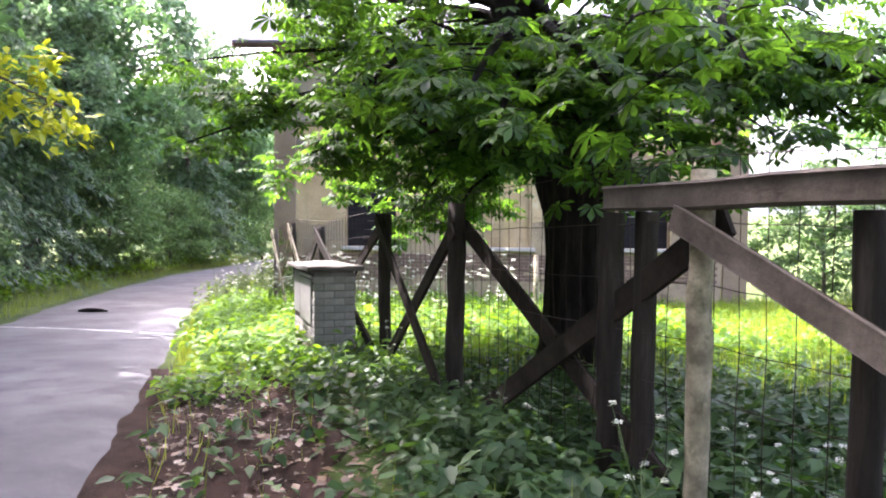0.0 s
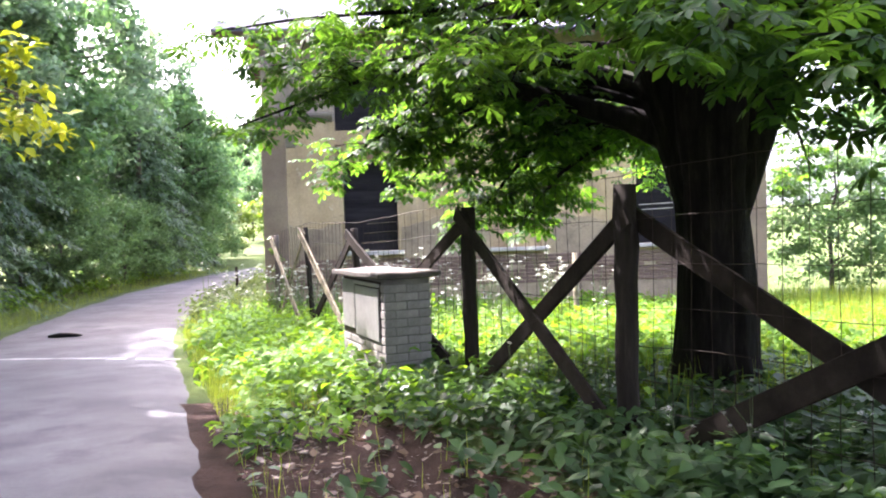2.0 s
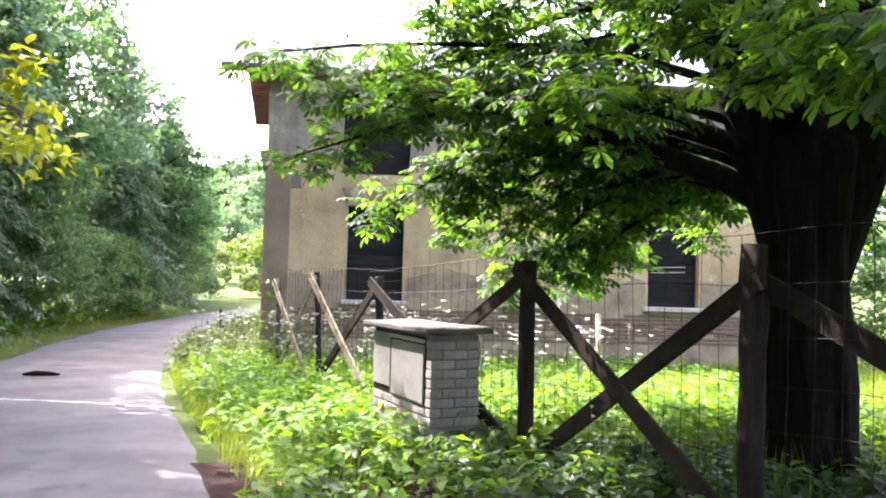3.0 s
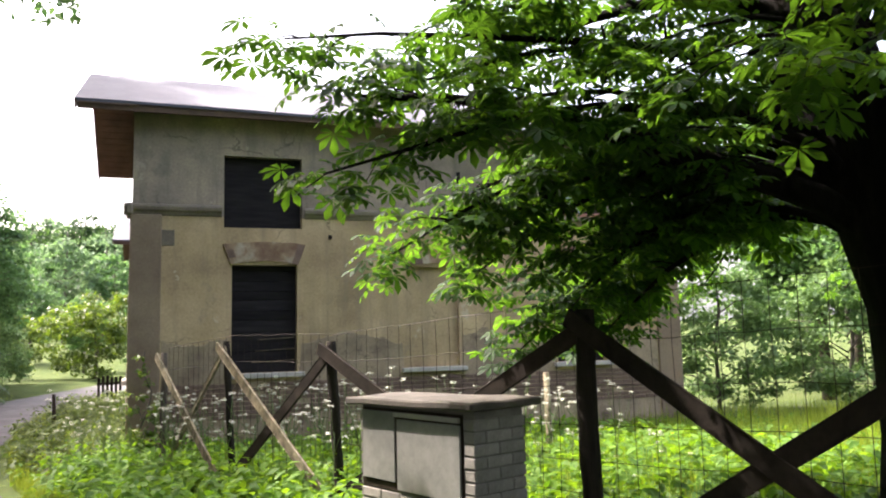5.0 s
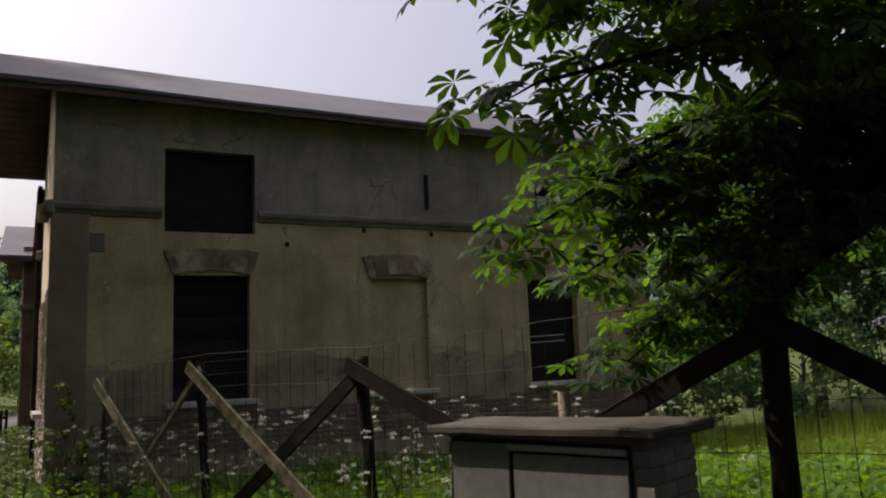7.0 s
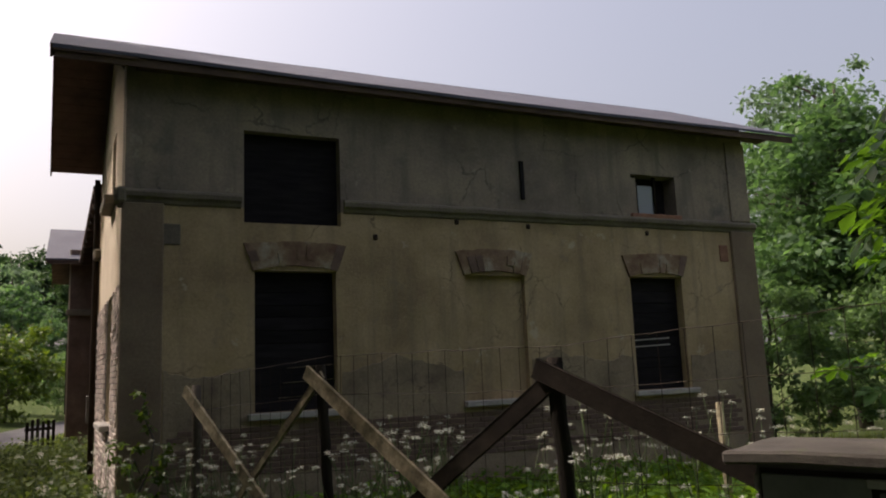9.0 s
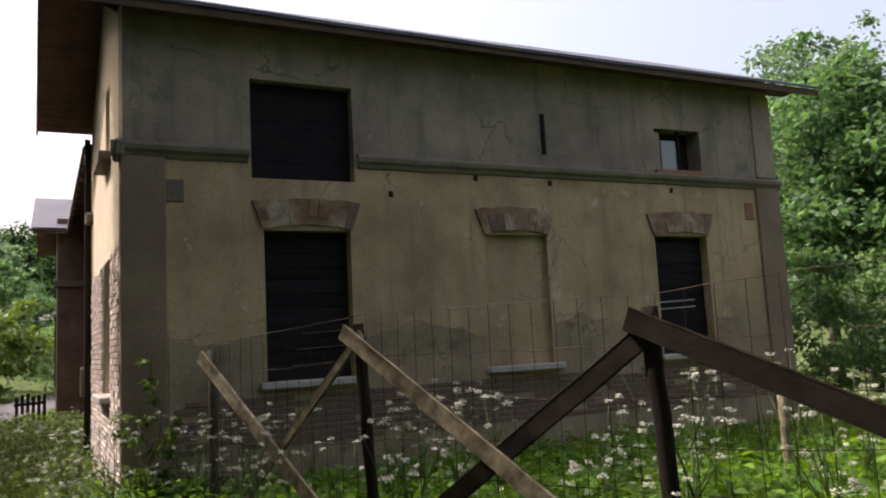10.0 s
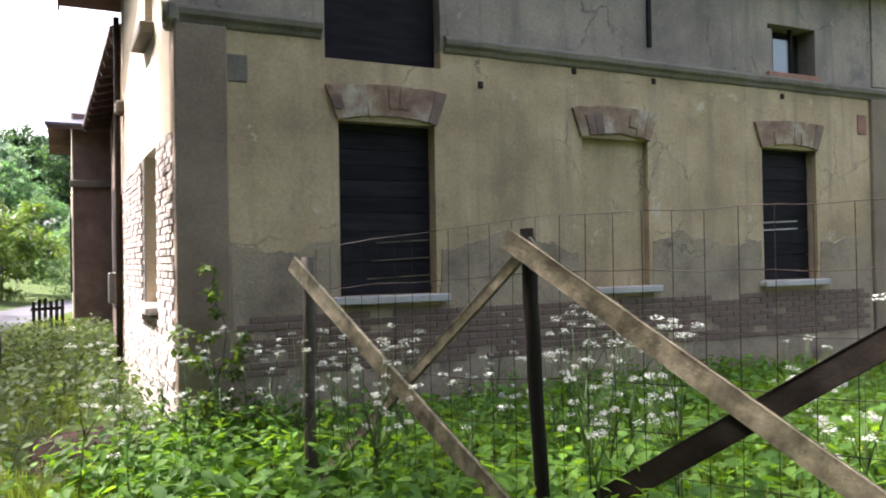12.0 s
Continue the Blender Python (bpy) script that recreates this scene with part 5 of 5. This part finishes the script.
herbs("nettles", "dense green nettles and ground elder along the fence", 5200, (-5.0, 4.5, 8.8, 18.7), 21, 0.15, 0.5, 0.13, M_HERB, lambda x, y: (1.0 if y > 10 else 0.6) * smooth(-0.1, 0.7, x - edge_x(y)) * verge(x, y))
herbs("shade_plants", "low herbs coloured dark for the tree's shade", 6800, (-1.6, 7.0, 0.6, 9.5), 22, 0.08, 0.34, 0.115, M_SHADE, verge)
herbs("roadside_herbs", "low herbs at the edge of the wood", 3000, (-14, -6, 5, 40), 23, 0.1, 0.5, 0.14, M_HERB, lambda x, y: smooth(0.5, 1.4, edge_x(y) - ROAD_W - x), shape=DIAMOND)
herbs("yard_herbs", "sunlit herbs in the yard", 4500, (-2, 9, 8, 18.7), 24, 0.08, 0.36, 0.12, M_HERB, shape=DIAMOND)
herbs("corner_weeds", "tall weeds by the house corner", 1100, (-6.0, -2.2, 17.6, 34), 25, 0.15, 0.7, 0.12, M_WEED)
def yard(x, y):
    """Inside the fence, away from the shade of the tree."""
    lx = POSTS[1][0] + (POSTS[-1][0] - POSTS[1][0]) * (y - POSTS[1][1]) / (POSTS[-1][1] - POSTS[1][1])
    return smooth(0.1, 0.6, x - lx) * smooth(6.5, 9.5, y + 0.5 * max(0, x - 3))


grass("meadow_grass", "tall sunlit meadow grass in the yard", 34000, (-2, 14, 5, 18.8), 31, 0.18, 0.5, yard)
grass("far_grass", "meadow grass behind the trees", 14000, (6, 26, -2, 19), 32, 0.3, 0.7)
grass("verge_grass", "grass along the edge of the lane", 16000, (-7, 2.5, 2, 34), 33, 0.08, 0.32, lambda x, y: math.exp(-max(0, x - edge_x(y)) / 0.7) * (0.06 + 0.94 * smooth(8.2, 10, y)))
grass("verge_grass", "grass along the wooded edge of the lane", 12000, (-14, -4, 4, 42), 34, 0.1, 0.32, lambda x, y: math.exp(-max(0, edge_x(y) - ROAD_W - x) / 0.8))
# fallen leaves
p, r = sow(6500, (-2.6, 3.5, 0.2, 10.5), 41, lambda x, y: math.exp(-max(0, x - edge_x(y) - 0.3) / 0.9) * smooth(-0.45, 0.25, x - edge_x(y)))
p[:, 2] += 0.012
v, f = scatter(*DIAMOND, p, r.uniform(0, 6.28, len(p)), r.normal(0, 0.25, len(p)), r.normal(0, 0.25, len(p)), r.uniform(0.04, 0.1, len(p)))
tagged(new("fallen_leaves", mesh_np("fallen_leaves", v, f, M_DRYLEAF)), "brown fallen leaves on the verge", "leaves", kind="stuff")
# bare earth strip beside the lane under the tree
bm, prev = bmesh.new(), None
for i in range(70):
    y = -1.5 + i * 0.17
    e = edge_x(y)
    wdt = (2.0 + 0.4 * noise.noise(Vector((y, 0, 5)))) * smooth(11.0, 8.6, y) + 0.05
    row = [bm.verts.new((e - 0.4 + wdt * k / 5, y, ground_z(e - 0.4 + wdt * k / 5, y) + (0.018 if k < 5 else -0.04))) for k in range(6)]
    if prev:
        for k in range(5):
            bm.faces.new((prev[k], row[k], row[k + 1], prev[k + 1]))
    prev = row
tagged(part("bare_earth", bm, M_DIRT), "bare reddish-brown earth with leaf litter", "earth", kind="structure")


# cow parsley
def cow_parsley(h, seed):
    rnd = random.Random(seed)
    t = tagged(new("cow_parsley"), "white-flowering cow parsley plant among the weeds", "plant", "cow parsley along the fence")
    bm = bmesh.new()
    tube(bm, [(0, 0, -0.05), (0.01, 0.02, h * 0.4), (0.0, 0.03, h * 0.72)], [0.007, 0.006, 0.004], 5)
    heads = []
    for k in range(rnd.randint(6, 11)):
        a, rr = rnd.uniform(0, 6.28), rnd.uniform(0.04, 0.26)
        z0, z1 = h * rnd.uniform(0.35, 0.7), h * rnd.uniform(0.62, 1.08)
        e = (math.cos(a) * rr, math.sin(a) * rr + 0.03, z1)
        tube(bm, [(0.005, 0.025, z0), (e[0] * 0.6, e[1] * 0.6, (z0 + z1) / 2), e], [0.004, 0.003, 0.002], 4)
        heads.append(e)
    part("stem", bm, M_STALK, t)
    for e in heads:
        n = rnd.randint(26, 60)
        R = rnd.uniform(0.018, 0.048)
        pp = []
        for _ in range(n):
            a, q = rnd.uniform(0, 6.28), R * math.sqrt(rnd.random())
            pp.append((e[0] + math.cos(a) * q, e[1] + math.sin(a) * q, e[2] + 0.015 - q * q * 6 + rnd.uniform(-0.012, 0.012)))
        z = np.zeros(n)
        v, f = scatter([(-0.5, -0.5, 0), (0.5, -0.5, 0.1), (0.5, 0.5, 0), (-0.5, 0.5, 0.1)], [(0, 1, 2, 3)], np.array(pp), z + np.array([rnd.uniform(0, 6) for _ in range(n)]), z + np.array([rnd.uniform(-.5, .5) for _ in range(n)]), z, z + 0.011)
        um = new("umbel", mesh_np("umbel", v, f, M_FLOWER))
        um.parent = t
    n = 40
    pp = np.array([(rnd.gauss(0, 0.1), rnd.gauss(0, 0.1), rnd.uniform(0.05, h * 0.55)) for _ in range(n)])
    v, f = scatter(*HERB_LEAF, pp, np.array([rnd.uniform(0, 6.28) for _ in range(n)]), np.array([rnd.gauss(-0.3, 0.3) for _ in range(n)]), np.array([rnd.gauss(0, 0.3) for _ in range(n)]), np.array([rnd.uniform(0.05, 0.12) for _ in range(n)]))
    lf = new("leaves", mesh_np("leaves", v, f, M_HERB))
    lf.parent = t
    return t


protos = [cow_parsley(h, s) for h, s in ((1.25, 1), (1.05, 2), (0.85, 3), (1.15, 4))]
spots = []
rnd = random.Random(5)
while len(spots) < 95:
    y = rnd.uniform(11.2, 18.5) if rnd.random() < 0.85 else rnd.uniform(4.0, 11)
    lx = POSTS[1][0] + (POSTS[-1][0] - POSTS[1][0]) * (y - POSTS[1][1]) / (POSTS[-1][1] - POSTS[1][1])
    x = lx + (rnd.uniform(-0.3, 3.4) if y > 11 else rnd.uniform(-0.6, 0.8))
    if y > 16.5 and rnd.random() < 0.5:
        x = rnd.uniform(-4.3, -2.6)
    if clear(x, y):
        spots.append((x, y))
for i, (x, y) in enumerate(spots):
    m = pose(x, y, ground_z(x, y), rnd.uniform(-6, 6), rnd.uniform(-6, 6), rnd.uniform(0, 360)) @ Matrix.Diagonal((1, 1, 1, 1))
    k = rnd.uniform(0.85, 1.15) * (0.55 if y < 11 else 1)
    m = m @ Matrix.Diagonal((k, k, k, 1))
    if i < 4:
        protos[i].matrix_world = m
    else:
        c = copy_thing(protos[i % 4], Matrix.Identity(4))
        c.matrix_world = m

# shrub climbing the house corner, and the trodden patch beside it
shrub = make_tree("elder_shrub", "thin yellow-green elder shrub against the house corner", 2.1, 0.45, 0.10, M_BUSH, 51, 34, 16, 0.02, low=-1.0)
shrub.matrix_world = pose(-3.05, 18.35, ground_z(-3.05, 18.35) - 0.1)
bm, prev = bmesh.new(), None
for i in range(13):
    a, row = i / 12, []
    for k in range(7):
        x = -4.75 + 1.2 * k / 6 + 0.08 * noise.noise(Vector((i, k, 0)))
        y = 18.3 + 2.6 * a + 0.08 * noise.noise(Vector((k, i, 4)))
        row.append(bm.verts.new((x, y, ground_z(x, y) + (0.03 if 0 < i < 12 and 0 < k < 6 else -0.05))))
    if prev:
        for k in range(6):
            bm.faces.new((prev[k], row[k], row[k + 1], prev[k + 1]))
    prev = row
tagged(part("bare_earth", bm, M_DIRT), "trodden bare patch beside the house corner", "earth", kind="structure")
